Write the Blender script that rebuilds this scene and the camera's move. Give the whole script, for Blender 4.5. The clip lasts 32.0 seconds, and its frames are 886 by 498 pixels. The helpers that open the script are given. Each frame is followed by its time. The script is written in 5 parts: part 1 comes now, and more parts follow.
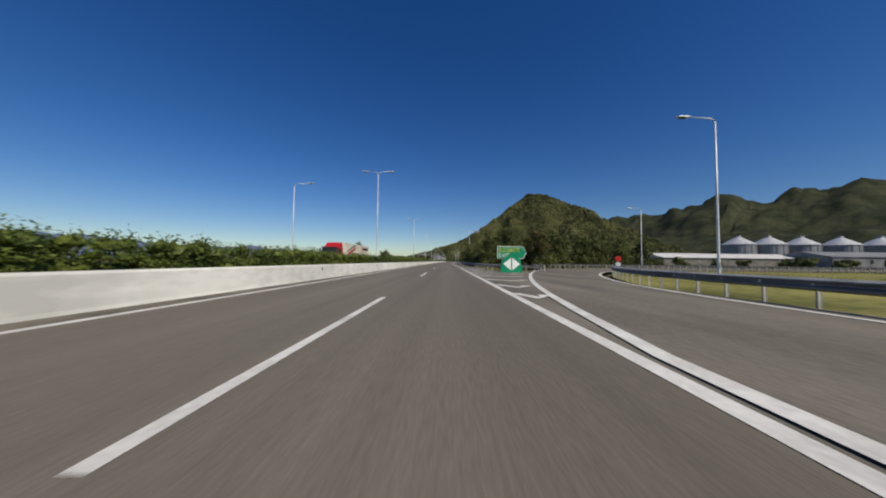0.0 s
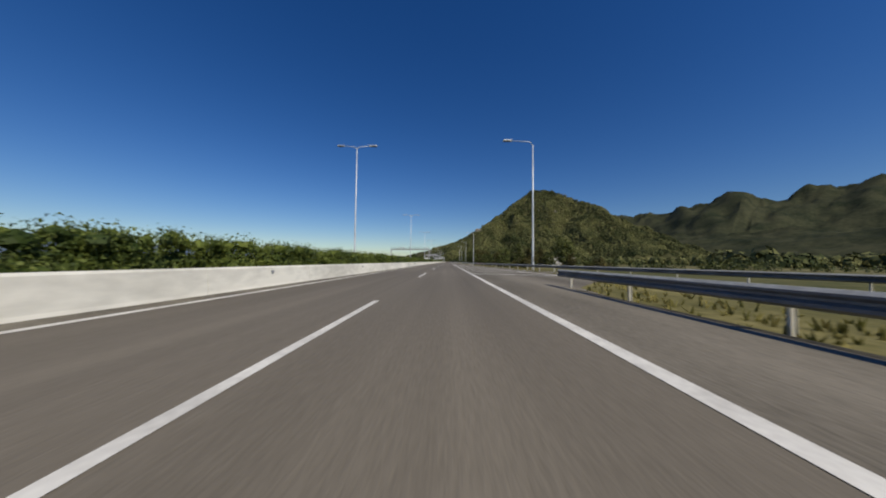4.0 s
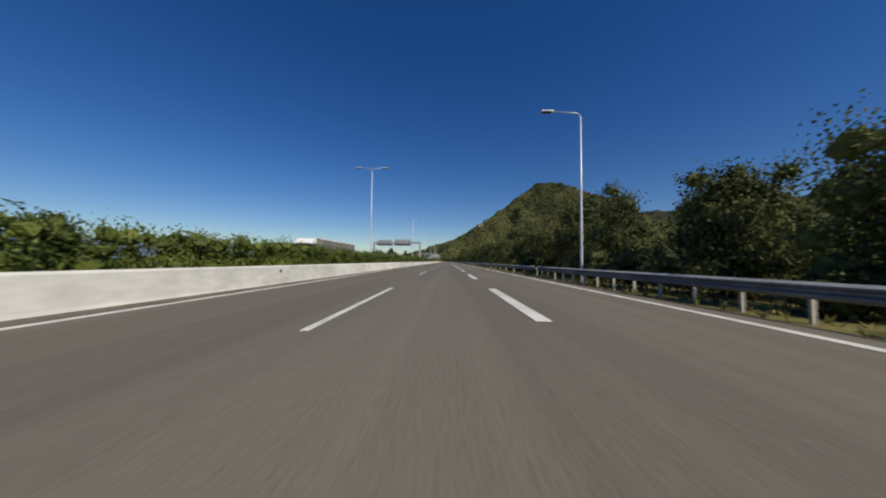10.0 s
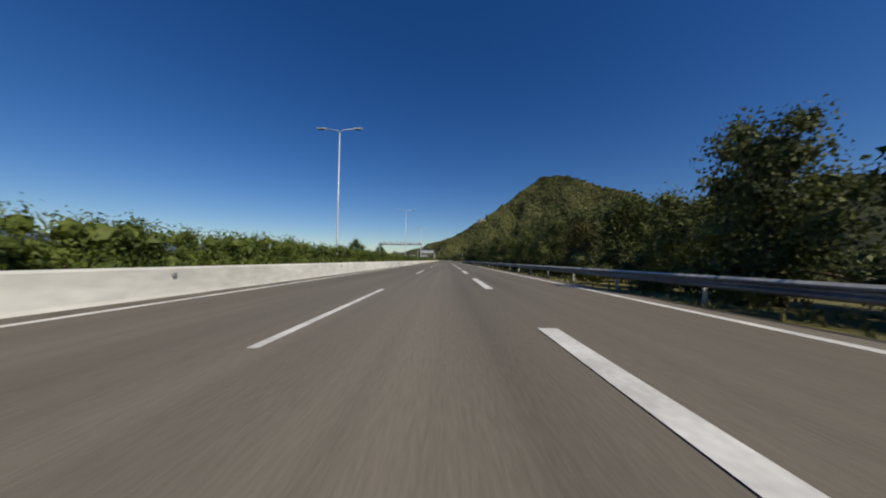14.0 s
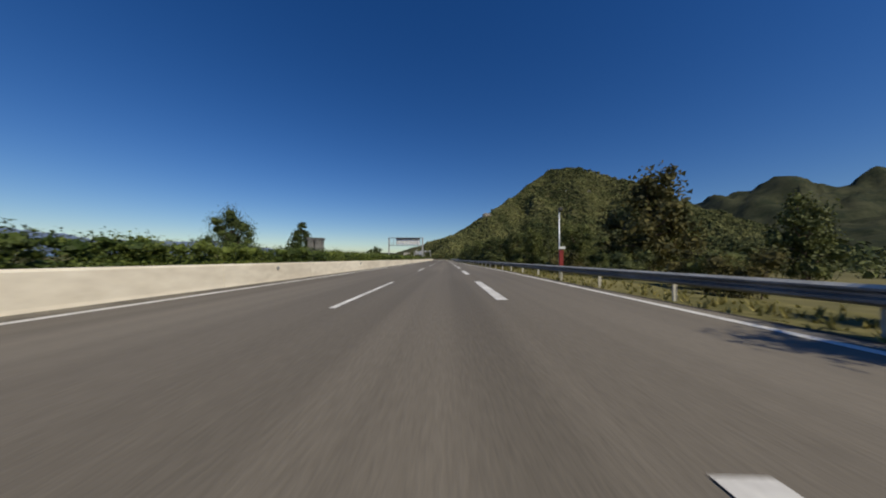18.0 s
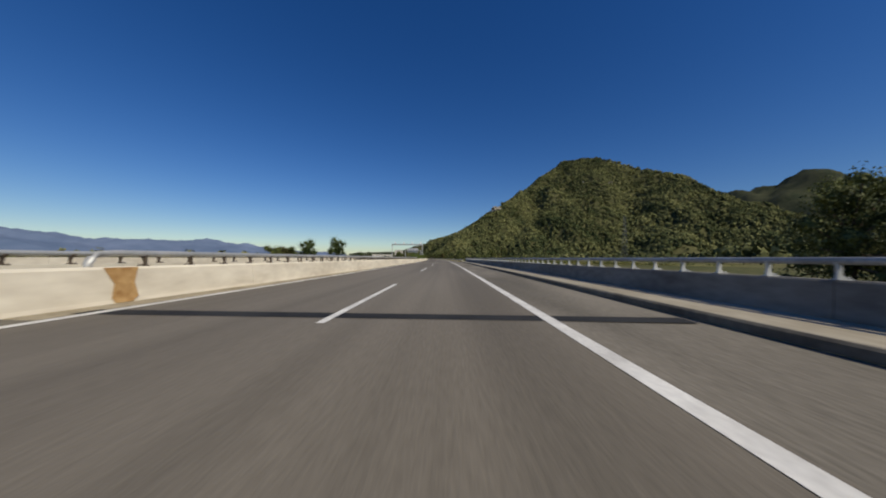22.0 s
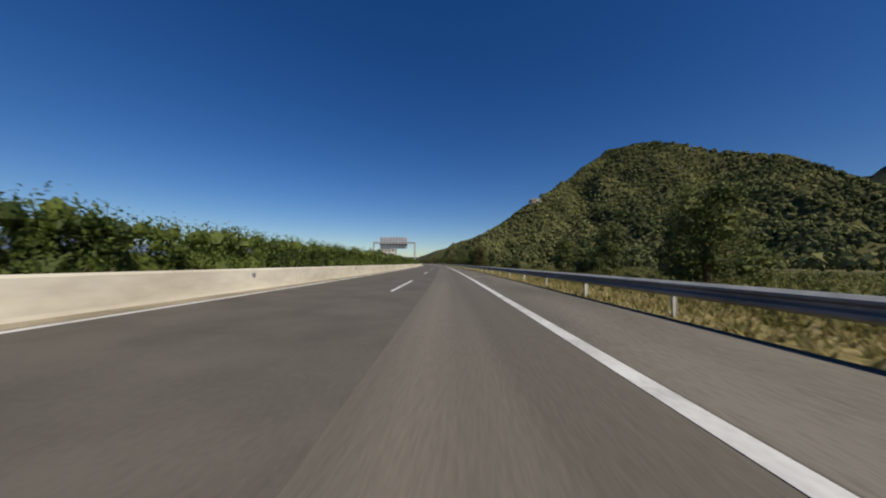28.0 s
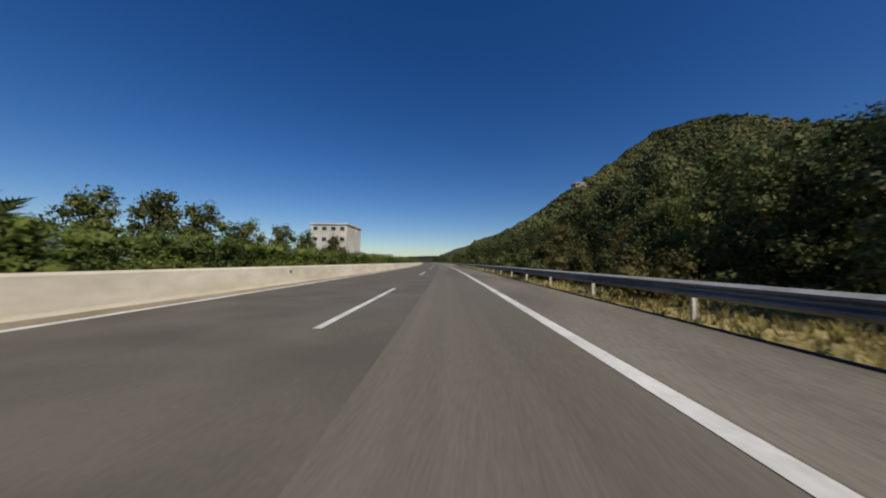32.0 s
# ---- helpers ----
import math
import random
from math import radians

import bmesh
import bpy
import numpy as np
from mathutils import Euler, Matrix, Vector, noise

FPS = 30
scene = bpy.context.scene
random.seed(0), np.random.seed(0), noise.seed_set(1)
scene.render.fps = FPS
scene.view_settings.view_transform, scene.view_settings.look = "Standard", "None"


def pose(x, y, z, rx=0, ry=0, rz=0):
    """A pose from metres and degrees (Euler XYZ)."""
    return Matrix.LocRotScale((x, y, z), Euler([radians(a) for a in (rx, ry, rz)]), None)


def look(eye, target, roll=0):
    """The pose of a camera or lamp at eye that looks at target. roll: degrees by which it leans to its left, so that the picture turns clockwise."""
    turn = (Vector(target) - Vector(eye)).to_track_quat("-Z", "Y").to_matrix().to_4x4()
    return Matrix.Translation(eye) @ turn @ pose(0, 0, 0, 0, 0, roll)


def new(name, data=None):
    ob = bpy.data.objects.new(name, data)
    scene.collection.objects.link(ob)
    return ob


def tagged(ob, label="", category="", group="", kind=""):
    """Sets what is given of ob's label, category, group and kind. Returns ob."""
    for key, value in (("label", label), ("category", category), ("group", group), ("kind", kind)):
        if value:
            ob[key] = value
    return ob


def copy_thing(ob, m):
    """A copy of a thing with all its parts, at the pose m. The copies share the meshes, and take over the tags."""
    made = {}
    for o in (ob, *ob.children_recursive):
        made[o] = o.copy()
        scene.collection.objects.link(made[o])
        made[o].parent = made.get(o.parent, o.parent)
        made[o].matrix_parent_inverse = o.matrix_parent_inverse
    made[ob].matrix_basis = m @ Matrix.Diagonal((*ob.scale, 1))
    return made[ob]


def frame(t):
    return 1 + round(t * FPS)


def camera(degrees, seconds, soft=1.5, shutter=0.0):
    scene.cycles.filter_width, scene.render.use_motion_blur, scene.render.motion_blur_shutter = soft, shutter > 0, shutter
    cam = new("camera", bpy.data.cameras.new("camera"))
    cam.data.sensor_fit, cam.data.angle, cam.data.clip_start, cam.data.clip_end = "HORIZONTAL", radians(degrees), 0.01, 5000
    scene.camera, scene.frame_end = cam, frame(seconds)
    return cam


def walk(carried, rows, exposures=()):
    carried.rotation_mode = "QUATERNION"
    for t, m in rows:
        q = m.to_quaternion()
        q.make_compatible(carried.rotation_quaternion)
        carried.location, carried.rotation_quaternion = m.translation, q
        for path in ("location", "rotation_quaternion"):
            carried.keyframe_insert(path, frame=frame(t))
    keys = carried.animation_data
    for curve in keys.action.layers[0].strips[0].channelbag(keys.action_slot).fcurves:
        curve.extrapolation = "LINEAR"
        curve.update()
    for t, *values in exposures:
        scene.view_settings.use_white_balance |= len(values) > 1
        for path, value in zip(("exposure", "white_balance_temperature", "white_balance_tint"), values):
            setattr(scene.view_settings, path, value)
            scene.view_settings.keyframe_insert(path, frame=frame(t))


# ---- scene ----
cam = camera(112.9, 32.0, soft=2.0, shutter=0.05)

# ---- the road's line: s metres along it, off metres to the right, z up ----
BENDS = ((-200, 0.0), (0, -0.1), (200, -0.5), (400, -0.4), (550, 0.6), (700, 1.4), (800, 5.1), (1150, 5.5), (1300, 5.0), (1500, 2.0), (2600, 0.5))
STEP = 2.0
S_TAB = np.arange(-200, 2600, STEP)
KAPPA = np.interp(S_TAB, [b[0] for b in BENDS], [b[1] * 1e-4 for b in BENDS])
HEAD = np.concatenate([[0], np.cumsum((KAPPA[1:] + KAPPA[:-1]) / 2 * STEP)])
X_TAB = np.concatenate([[0], np.cumsum(-np.sin(HEAD[:-1]) * STEP)])
Y_TAB = np.concatenate([[0], np.cumsum(np.cos(HEAD[:-1]) * STEP)]) - 200


def heading(s):
    return float(np.interp(s, S_TAB, HEAD))


def at(s, off, z=0.0):
    a = heading(s)
    return Vector((float(np.interp(s, S_TAB, X_TAB)) + off * math.cos(a), float(np.interp(s, S_TAB, Y_TAB)) + off * math.sin(a), z))


def stand(s, off, z=0.0, turn=0.0, size=1.0):
    """A pose beside the road: local y runs along it."""
    return Matrix.Translation(at(s, off, z)) @ pose(0, 0, 0, 0, 0, math.degrees(heading(s)) + turn) @ Matrix.Scale(size, 4)


PACE = ((0, 1.7), (1.5, -0.4), (3, -1.4), (6, 0), (8, -0.2), (9, 0.8), (13, 1.5), (16, 0), (18.5, -1.9), (21, -0.8), (23, 1.0), (25, 0.8), (28, 0.2), (31, 0.2), (32, -0.7))


def driven(t):
    """Metres along the road after t seconds."""
    uneven = float(np.interp(t, [k[0] for k in PACE], [k[1] for k in PACE]))
    return uneven + 36 * t - (((-9.336e-5 * t + 3.7282e-3) * t - 1.51e-2) * t + 3.6828) * t


EYE = 1.03
LATERAL = ((0, -0.3), (5, -0.25), (7, 0.0), (10, 0.0), (13, 0.12), (19, 0.3), (21, 0.15), (22.5, -0.22), (24, -0.18), (25, -0.08), (32, -0.1))
BOUNCE = ((0, 0.4), (3, 1.0), (7, 0.4), (10, 0.4), (12, -0.5), (14, -1.6), (17, -3.5), (20, -4.0), (21.3, -6.0), (22, -5.0), (23, 1.4), (25, 2.2), (28, 4.5), (29, 2.2), (30, 1.0), (32, 2.0))
rows = []
for i in range(65):
    t = i * 0.5
    s = driven(t)
    eye = at(s, float(np.interp(t, [k[0] for k in LATERAL], [k[1] for k in LATERAL])), EYE)
    lift = 2.31 + float(np.interp(t, [k[0] for k in BOUNCE], [k[1] for k in BOUNCE])) * 0.11
    rows.append((t, pose(*eye, 90 + lift, 0, math.degrees(heading(s)) + 0.8) @ pose(0, 0, 0, 0, 0, 0.69)))
walk(cam, rows)

# ---- world, sun, exposure ----
SUN_TURN, SUN_RISE = radians(138), radians(44)
world = bpy.data.worlds.new("world")
scene.world = world
world.use_nodes = True
wn = world.node_tree
sky = wn.nodes.new("ShaderNodeTexSky")
sky.sky_type, sky.sun_disc = "NISHITA", False
sky.sun_elevation, sky.sun_rotation = SUN_RISE, SUN_TURN
sky.air_density, sky.dust_density, sky.ozone_density, sky.altitude = 1.0, 0.25, 4.0, 200
deep = wn.nodes.new("ShaderNodeHueSaturation")
deep.inputs["Hue"].default_value, deep.inputs["Saturation"].default_value = 0.5125, 1.31
wn.links.new(sky.outputs[0], deep.inputs["Color"])
wn.links.new(deep.outputs[0], wn.nodes["Background"].inputs[0])
wn.nodes["Background"].inputs[1].default_value = 0.0785
sun = new("sun", bpy.data.lights.new("sun", "SUN"))
sun.data.energy, sun.data.angle, sun.data.color = 3.75, radians(0.5), (1.0, 0.915, 0.74)
toward = Vector((math.sin(SUN_TURN) * math.cos(SUN_RISE), math.cos(SUN_TURN) * math.cos(SUN_RISE), math.sin(SUN_RISE)))
sun.matrix_world = look(toward * 100, (0, 0, 0))
scene.view_settings.exposure = 0.0

# ---- materials ----


def mat(name, low, high, rough=0.8, grain=8.0, patch=0.3, bump=0.0, metal=0.0, island=0.0, spec=0.3, stretch=(1, 1, 1), thin=0.0):
    """Two colours mixed by grain and by larger patches, with fine relief."""
    m = bpy.data.materials.new(name)
    m.use_nodes = True
    n, ln = m.node_tree.nodes, m.node_tree.links
    b = n["Principled BSDF"]
    geo = n.new("ShaderNodeNewGeometry")
    mp = n.new("ShaderNodeMapping")
    mp.inputs["Scale"].default_value = stretch
    ln.new(geo.outputs["Position"], mp.inputs["Vector"])
    fine, wide = n.new("ShaderNodeTexNoise"), n.new("ShaderNodeTexNoise")
    fine.inputs["Scale"].default_value, fine.inputs["Detail"].default_value = grain, 5
    wide.inputs["Scale"].default_value, wide.inputs["Detail"].default_value = patch, 3
    ln.new(mp.outputs[0], fine.inputs["Vector"])
    ln.new(mp.outputs[0], wide.inputs["Vector"])
    mix = n.new("ShaderNodeMath")
    mix.operation = "MULTIPLY_ADD"
    ln.new(fine.outputs[0], mix.inputs[0])
    mix.inputs[1].default_value = 0.9
    half = n.new("ShaderNodeMath")
    half.operation = "MULTIPLY_ADD"
    ln.new(wide.outputs[0], half.inputs[0])
    half.inputs[1].default_value, half.inputs[2].default_value = 1.6, -0.75
    ln.new(half.outputs[0], mix.inputs[2])
    last = mix
    if island:
        isl = n.new("ShaderNodeMath")
        isl.operation = "MULTIPLY_ADD"
        ln.new(geo.outputs["Random Per Island"], isl.inputs[0])
        isl.inputs[1].default_value = island
        off = n.new("ShaderNodeMath")
        off.operation = "SUBTRACT"
        ln.new(mix.outputs[0], off.inputs[0])
        off.inputs[1].default_value = island / 2
        ln.new(off.outputs[0], isl.inputs[2])
        last = isl
    ramp = n.new("ShaderNodeValToRGB")
    ramp.color_ramp.elements[0].position, ramp.color_ramp.elements[1].position = 0.2, 0.8
    ramp.color_ramp.elements[0].color, ramp.color_ramp.elements[1].color = (*low, 1), (*high, 1)
    ln.new(last.outputs[0], ramp.inputs[0])
    ln.new(ramp.outputs[0], b.inputs["Base Color"])
    b.inputs["Roughness"].default_value, b.inputs["Metallic"].default_value = rough, metal
    b.inputs["Specular IOR Level"].default_value = spec
    if bump:
        bp = n.new("ShaderNodeBump")
        bp.inputs["Strength"].default_value, bp.inputs["Distance"].default_value = bump, 0.02
        ln.new(fine.outputs[0], bp.inputs["Height"])
        ln.new(bp.outputs[0], b.inputs["Normal"])
    if thin:
        tr = n.new("ShaderNodeBsdfTranslucent")
        ln.new(ramp.outputs[0], tr.inputs["Color"])
        sh = n.new("ShaderNodeMixShader")
        sh.inputs[0].default_value = thin
        ln.new(b.outputs[0], sh.inputs[1])
        ln.new(tr.outputs[0], sh.inputs[2])
        ln.new(sh.outputs[0], n["Material Output"].inputs["Surface"])
    return m




def asphalt_mat():
    """Worn lanes: streaks along the road, polished tracks, grain."""
    m = mat("asphalt", (0.154, 0.134, 0.104), (0.206, 0.18, 0.141), 0.82, 30, 0.2, 0.3, spec=0.3, stretch=(1, 0.15, 1))
    n, ln = m.node_tree.nodes, m.node_tree.links
    b = n["Principled BSDF"]
    uv = n.new("ShaderNodeUVMap")
    sep = n.new("ShaderNodeSeparateXYZ")
    ln.new(uv.outputs[0], sep.inputs[0])
    unit = n.new("ShaderNodeMath")
    unit.operation = "MULTIPLY_ADD"
    unit.inputs[1].default_value, unit.inputs[2].default_value = 1 / 14.0, 0.5
    ln.new(sep.outputs[0], unit.inputs[0])
    tracks = n.new("ShaderNodeValToRGB")
    tracks.color_ramp.interpolation = "B_SPLINE"
    stops = ((-6.6, 0.95), (-5.2, 0.86), (-4.2, 1.04), (-3.1, 0.86), (-2.0, 1.0), (-1.15, 0.88), (-0.15, 1.1), (0.75, 0.78), (1.5, 1.0), (2.4, 0.9), (3.3, 1.05), (4.2, 0.92), (5.0, 1.0))
    ramp = tracks.color_ramp
    for i, (off, v) in enumerate(stops):
        e = ramp.elements[i] if i < 2 else ramp.elements.new(0.99)
        e.position, e.color = off / 14 + 0.5, (v, v, v, 1)
    ln.new(unit.outputs[0], tracks.inputs[0])
    scale = n.new("ShaderNodeMapping")
    scale.inputs["Scale"].default_value = (2.2, 0.035, 1)
    ln.new(uv.outputs[0], scale.inputs["Vector"])
    streak = n.new("ShaderNodeTexNoise")
    streak.inputs["Scale"].default_value, streak.inputs["Detail"].default_value = 1.0, 4
    ln.new(scale.outputs[0], streak.inputs["Vector"])
    level = n.new("ShaderNodeMapRange")
    level.inputs["From Min"].default_value, level.inputs["From Max"].default_value = 0.25, 0.75
    level.inputs["To Min"].default_value, level.inputs["To Max"].default_value = 0.87, 1.13
    ln.new(streak.outputs[0], level.inputs["Value"])
    both = n.new("ShaderNodeVectorMath")
    both.operation = "MULTIPLY"
    ln.new(tracks.outputs[0], both.inputs[0])
    ln.new(level.outputs[0], both.inputs[1])
    out = n.new("ShaderNodeVectorMath")
    out.operation = "MULTIPLY"
    ln.new(b.inputs["Base Color"].links[0].from_socket, out.inputs[0])
    ln.new(both.outputs[0], out.inputs[1])
    ln.new(out.outputs[0], b.inputs["Base Color"])
    return m


ASPHALT = asphalt_mat()
ASPHALT_OLD = mat("asphalt_shoulder", (0.132, 0.118, 0.094), (0.24, 0.214, 0.172), 0.9, 24, 0.5, 0.4, spec=0.2, stretch=(1, 0.2, 1))
PATCH = mat("asphalt_patch", (0.12, 0.105, 0.084), (0.167, 0.147, 0.117), 0.85, 20, 0.7, 0.3, spec=0.25)
PAINT = mat("road_paint", (0.56, 0.54, 0.5), (0.82, 0.8, 0.74), 0.7, 14, 1.2, 0.1)
CONCRETE = mat("white_concrete", (0.57, 0.56, 0.51), (0.85, 0.835, 0.765), 0.85, 3, 0.35, 0.15, stretch=(1, 0.5, 1.5))
CONCRETE_TAN = mat("tan_concrete", (0.62, 0.55, 0.43), (0.84, 0.77, 0.62), 0.88, 3, 0.4, 0.2, stretch=(1, 0.5, 1.5))
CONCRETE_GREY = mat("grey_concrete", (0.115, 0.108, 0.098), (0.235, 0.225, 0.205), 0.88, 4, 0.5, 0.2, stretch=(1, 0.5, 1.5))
RUST = mat("rust_stain", (0.32, 0.16, 0.05), (0.55, 0.35, 0.15), 0.9, 9, 1.5, 0.1)
STEEL = mat("galvanised_steel", (0.2, 0.21, 0.23), (0.34, 0.35, 0.38), 0.5, 12, 1.0, 0.05, metal=0.6, spec=0.4)
RAIL_STEEL = mat("pale_rail_steel", (0.38, 0.385, 0.38), (0.55, 0.55, 0.53), 0.5, 12, 1.0, 0.05, metal=0.35, spec=0.4)
# dark brown bracket steel, with the brackets' shade put into the colour
BRACKET_SHADED = mat("shaded_bracket", (0.05, 0.038, 0.028), (0.13, 0.1, 0.075), 0.8, 14, 2.0, 0.2)
STEEL_DULL = mat("dull_steel", (0.24, 0.25, 0.26), (0.4, 0.41, 0.43), 0.6, 12, 1.0, 0.05, metal=0.4, spec=0.4)
# beam steel darkened: the shade on its road side is in the colour
BEAM_STEEL = mat("shaded_beam_steel", (0.1, 0.1, 0.103), (0.19, 0.188, 0.19), 0.55, 9, 0.7, 0.05, metal=0.25, spec=0.4)
WALKWAY = mat("walkway_concrete", (0.27, 0.23, 0.165), (0.43, 0.38, 0.29), 0.9, 5, 0.6, 0.3, stretch=(1, 0.4, 1))
LAMP_STEEL = mat("lamp_steel", (0.55, 0.57, 0.6), (0.75, 0.77, 0.8), 0.5, 10, 1.0, 0.03, metal=0.3, spec=0.4)
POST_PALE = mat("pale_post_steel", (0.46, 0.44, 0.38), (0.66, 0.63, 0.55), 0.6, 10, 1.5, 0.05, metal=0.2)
GANTRY_STEEL = mat("gantry_steel", (0.36, 0.36, 0.36), (0.5, 0.5, 0.5), 0.6, 6, 0.8, 0.05, metal=0.15)
PYLON_STEEL = mat("pylon_steel", (0.08, 0.085, 0.09), (0.15, 0.155, 0.165), 0.7, 6, 0.5, metal=0.1)
ALUMINIUM = mat("aluminium_sheet", (0.52, 0.52, 0.52), (0.7, 0.7, 0.69), 0.5, 5, 0.6, 0.03, metal=0.4)
DARK = mat("dark_fitting", (0.03, 0.03, 0.032), (0.07, 0.07, 0.075), 0.6, 10, 1)
GREEN_SIGN = mat("green_sign_sheeting", (0.0, 0.2, 0.09), (0.005, 0.27, 0.13), 0.45, 8, 1)
WHITE_SIGN = mat("white_sign_sheeting", (0.75, 0.77, 0.75), (0.88, 0.88, 0.86), 0.45, 8, 1)
YELLOW_SIGN = mat("yellow_sign_sheeting", (0.75, 0.55, 0.02), (0.85, 0.66, 0.05), 0.45, 8, 1)
RED_SIGN = mat("red_sign_sheeting", (0.5, 0.03, 0.03), (0.65, 0.05, 0.04), 0.45, 8, 1)
RED_DULL = mat("faded_red_paint", (0.15, 0.016, 0.016), (0.26, 0.035, 0.03), 0.6, 8, 1)
GUTTER = mat("gutter_grime", (0.09, 0.08, 0.065), (0.2, 0.18, 0.14), 0.9, 6, 0.6, 0.2)
EDGE_DIRT_SHADE = mat("edge_dirt_shade", (0.03, 0.027, 0.02), (0.08, 0.07, 0.05), 0.95, 5, 0.9, 0.3)
BARK = mat("bark", (0.07, 0.05, 0.035), (0.18, 0.13, 0.09), 0.95, 14, 2, 0.5, stretch=(1, 1, 0.3))
LEAF = mat("leaves_mid", (0.04, 0.055, 0.014), (0.17, 0.185, 0.052), 0.65, 3, 0.5, island=0.7, spec=0.25, thin=0.25)
LEAF_DARK = mat("leaves_dark", (0.036, 0.048, 0.015), (0.15, 0.165, 0.05), 0.65, 3, 0.5, island=0.7, spec=0.25, thin=0.2)
LEAF_DRY = mat("leaves_turning", (0.045, 0.046, 0.016), (0.16, 0.138, 0.046), 0.7, 3, 0.5, island=0.8, spec=0.2, thin=0.25)
LEAF_HEDGE = mat("oleander_leaves", (0.042, 0.068, 0.013), (0.175, 0.216, 0.043), 0.6, 2, 0.25, island=0.7, spec=0.3, thin=0.3)
LEAF_PINE = mat("pine_needles", (0.02, 0.036, 0.011), (0.1, 0.125, 0.036), 0.7, 4, 0.6, island=0.6, spec=0.2, thin=0.15)
FLOWER = mat("pale_flowers", (0.7, 0.66, 0.62), (0.85, 0.8, 0.78), 0.7, 6, 1, thin=0.3)
GRASS = mat("dry_grass", (0.13, 0.13, 0.036), (0.36, 0.31, 0.11), 0.9, 5, 0.2, island=0.7, spec=0.1, thin=0.2)
MEADOW = mat("meadow_grass", (0.1, 0.11, 0.034), (0.28, 0.25, 0.1), 0.9, 4, 0.12, island=0.7, spec=0.1, thin=0.2)
STRAW = mat("straw_verge", (0.15, 0.125, 0.05), (0.4, 0.33, 0.15), 0.95, 6, 0.25, 0.6, spec=0.1)
MEADOW_SOIL = mat("meadow_ground", (0.085, 0.092, 0.028), (0.25, 0.23, 0.085), 0.95, 1.4, 0.05, 0.5, spec=0.1)
STRAW_BLADES = mat("straw_blades", (0.2, 0.165, 0.06), (0.48, 0.4, 0.18), 0.9, 5, 0.2, island=0.7, spec=0.1, thin=0.25)
GUTTER_TAN = mat("gutter_silt", (0.24, 0.2, 0.13), (0.42, 0.36, 0.25), 0.9, 6, 0.6, 0.2)
LAWN = mat("infield_grass", (0.1, 0.108, 0.03), (0.34, 0.305, 0.1), 0.95, 3.0, 0.12, 0.6, spec=0.1)
SOIL = mat("verge_soil", (0.09, 0.088, 0.03), (0.27, 0.235, 0.1), 0.95, 2.5, 0.08, 0.6, spec=0.1)
PLAIN = mat("plain_grass", (0.045, 0.058, 0.018), (0.2, 0.175, 0.08), 0.95, 0.9, 0.014, 0.4, spec=0.1)
WOOD_HILL = mat("hill_soil", (0.045, 0.048, 0.02), (0.11, 0.105, 0.045), 0.95, 0.05, 0.008, spec=0.1)
HILL_CROWNS = mat("hill_crowns", (0.042, 0.056, 0.022), (0.2, 0.198, 0.08), 0.9, 0.02, 0.007, island=0.5, spec=0.1)
ROCK = mat("limestone", (0.2, 0.18, 0.15), (0.42, 0.38, 0.32), 0.9, 0.2, 0.05, 0.3)
FAR_RANGE = mat("far_range_woods", (0.021, 0.028, 0.016), (0.062, 0.064, 0.036), 0.95, 0.05, 0.006, spec=0.05)
# distance haze put into the hills' colour as blue
HAZE_RANGE = mat("far_blue_range", (0.1, 0.14, 0.22), (0.14, 0.18, 0.27), 1.0, 0.01, 0.002, spec=0.0)
SILO = mat("silo_sheet", (0.17, 0.17, 0.18), (0.3, 0.3, 0.31), 0.5, 2, 0.2, metal=0.3)
RENDERED = mat("pale_render", (0.5, 0.47, 0.42), (0.72, 0.68, 0.6), 0.9, 1.5, 0.2)
WHITE_ROOF = mat("white_roof_sheet", (0.55, 0.54, 0.5), (0.74, 0.72, 0.68), 0.6, 2, 0.2)
ROOFING = mat("roof_sheet", (0.16, 0.16, 0.17), (0.27, 0.27, 0.28), 0.7, 2, 0.2)
TRUCK_RED = mat("red_truck_paint", (0.42, 0.012, 0.015), (0.55, 0.02, 0.025), 0.3, 5, 0.5, spec=0.5)
TARP = mat("cream_tarpaulin", (0.62, 0.57, 0.46), (0.78, 0.73, 0.62), 0.6, 2, 0.5)
GLASS = mat("dark_glass", (0.02, 0.025, 0.03), (0.04, 0.045, 0.05), 0.08, 2, 0.5, spec=0.5)
RUBBER = mat("rubber", (0.015, 0.015, 0.015), (0.035, 0.035, 0.035), 0.9, 10, 1)

# ---- mesh helpers ----


def mesh_of(name, verts, faces, material, smooth=False):
    me = bpy.data.meshes.new(name)
    me.from_pydata([tuple(v) for v in verts], [], faces)
    for one in (material if isinstance(material, (list, tuple)) else [material]):
        me.materials.append(one)
    if smooth:
        me.shade_smooth()
    me.update()
    return me


def part(name, bm, material, parent=None, label=""):
    """Links a bmesh, or a ready mesh, as one object under a thing."""
    if isinstance(bm, bmesh.types.BMesh):
        me = bpy.data.meshes.new(name)
        bm.to_mesh(me)
        bm.free()
        me.materials.append(material)
    else:
        me = bm
    ob = new(name, me)
    ob.parent = parent
    return tagged(ob, label)


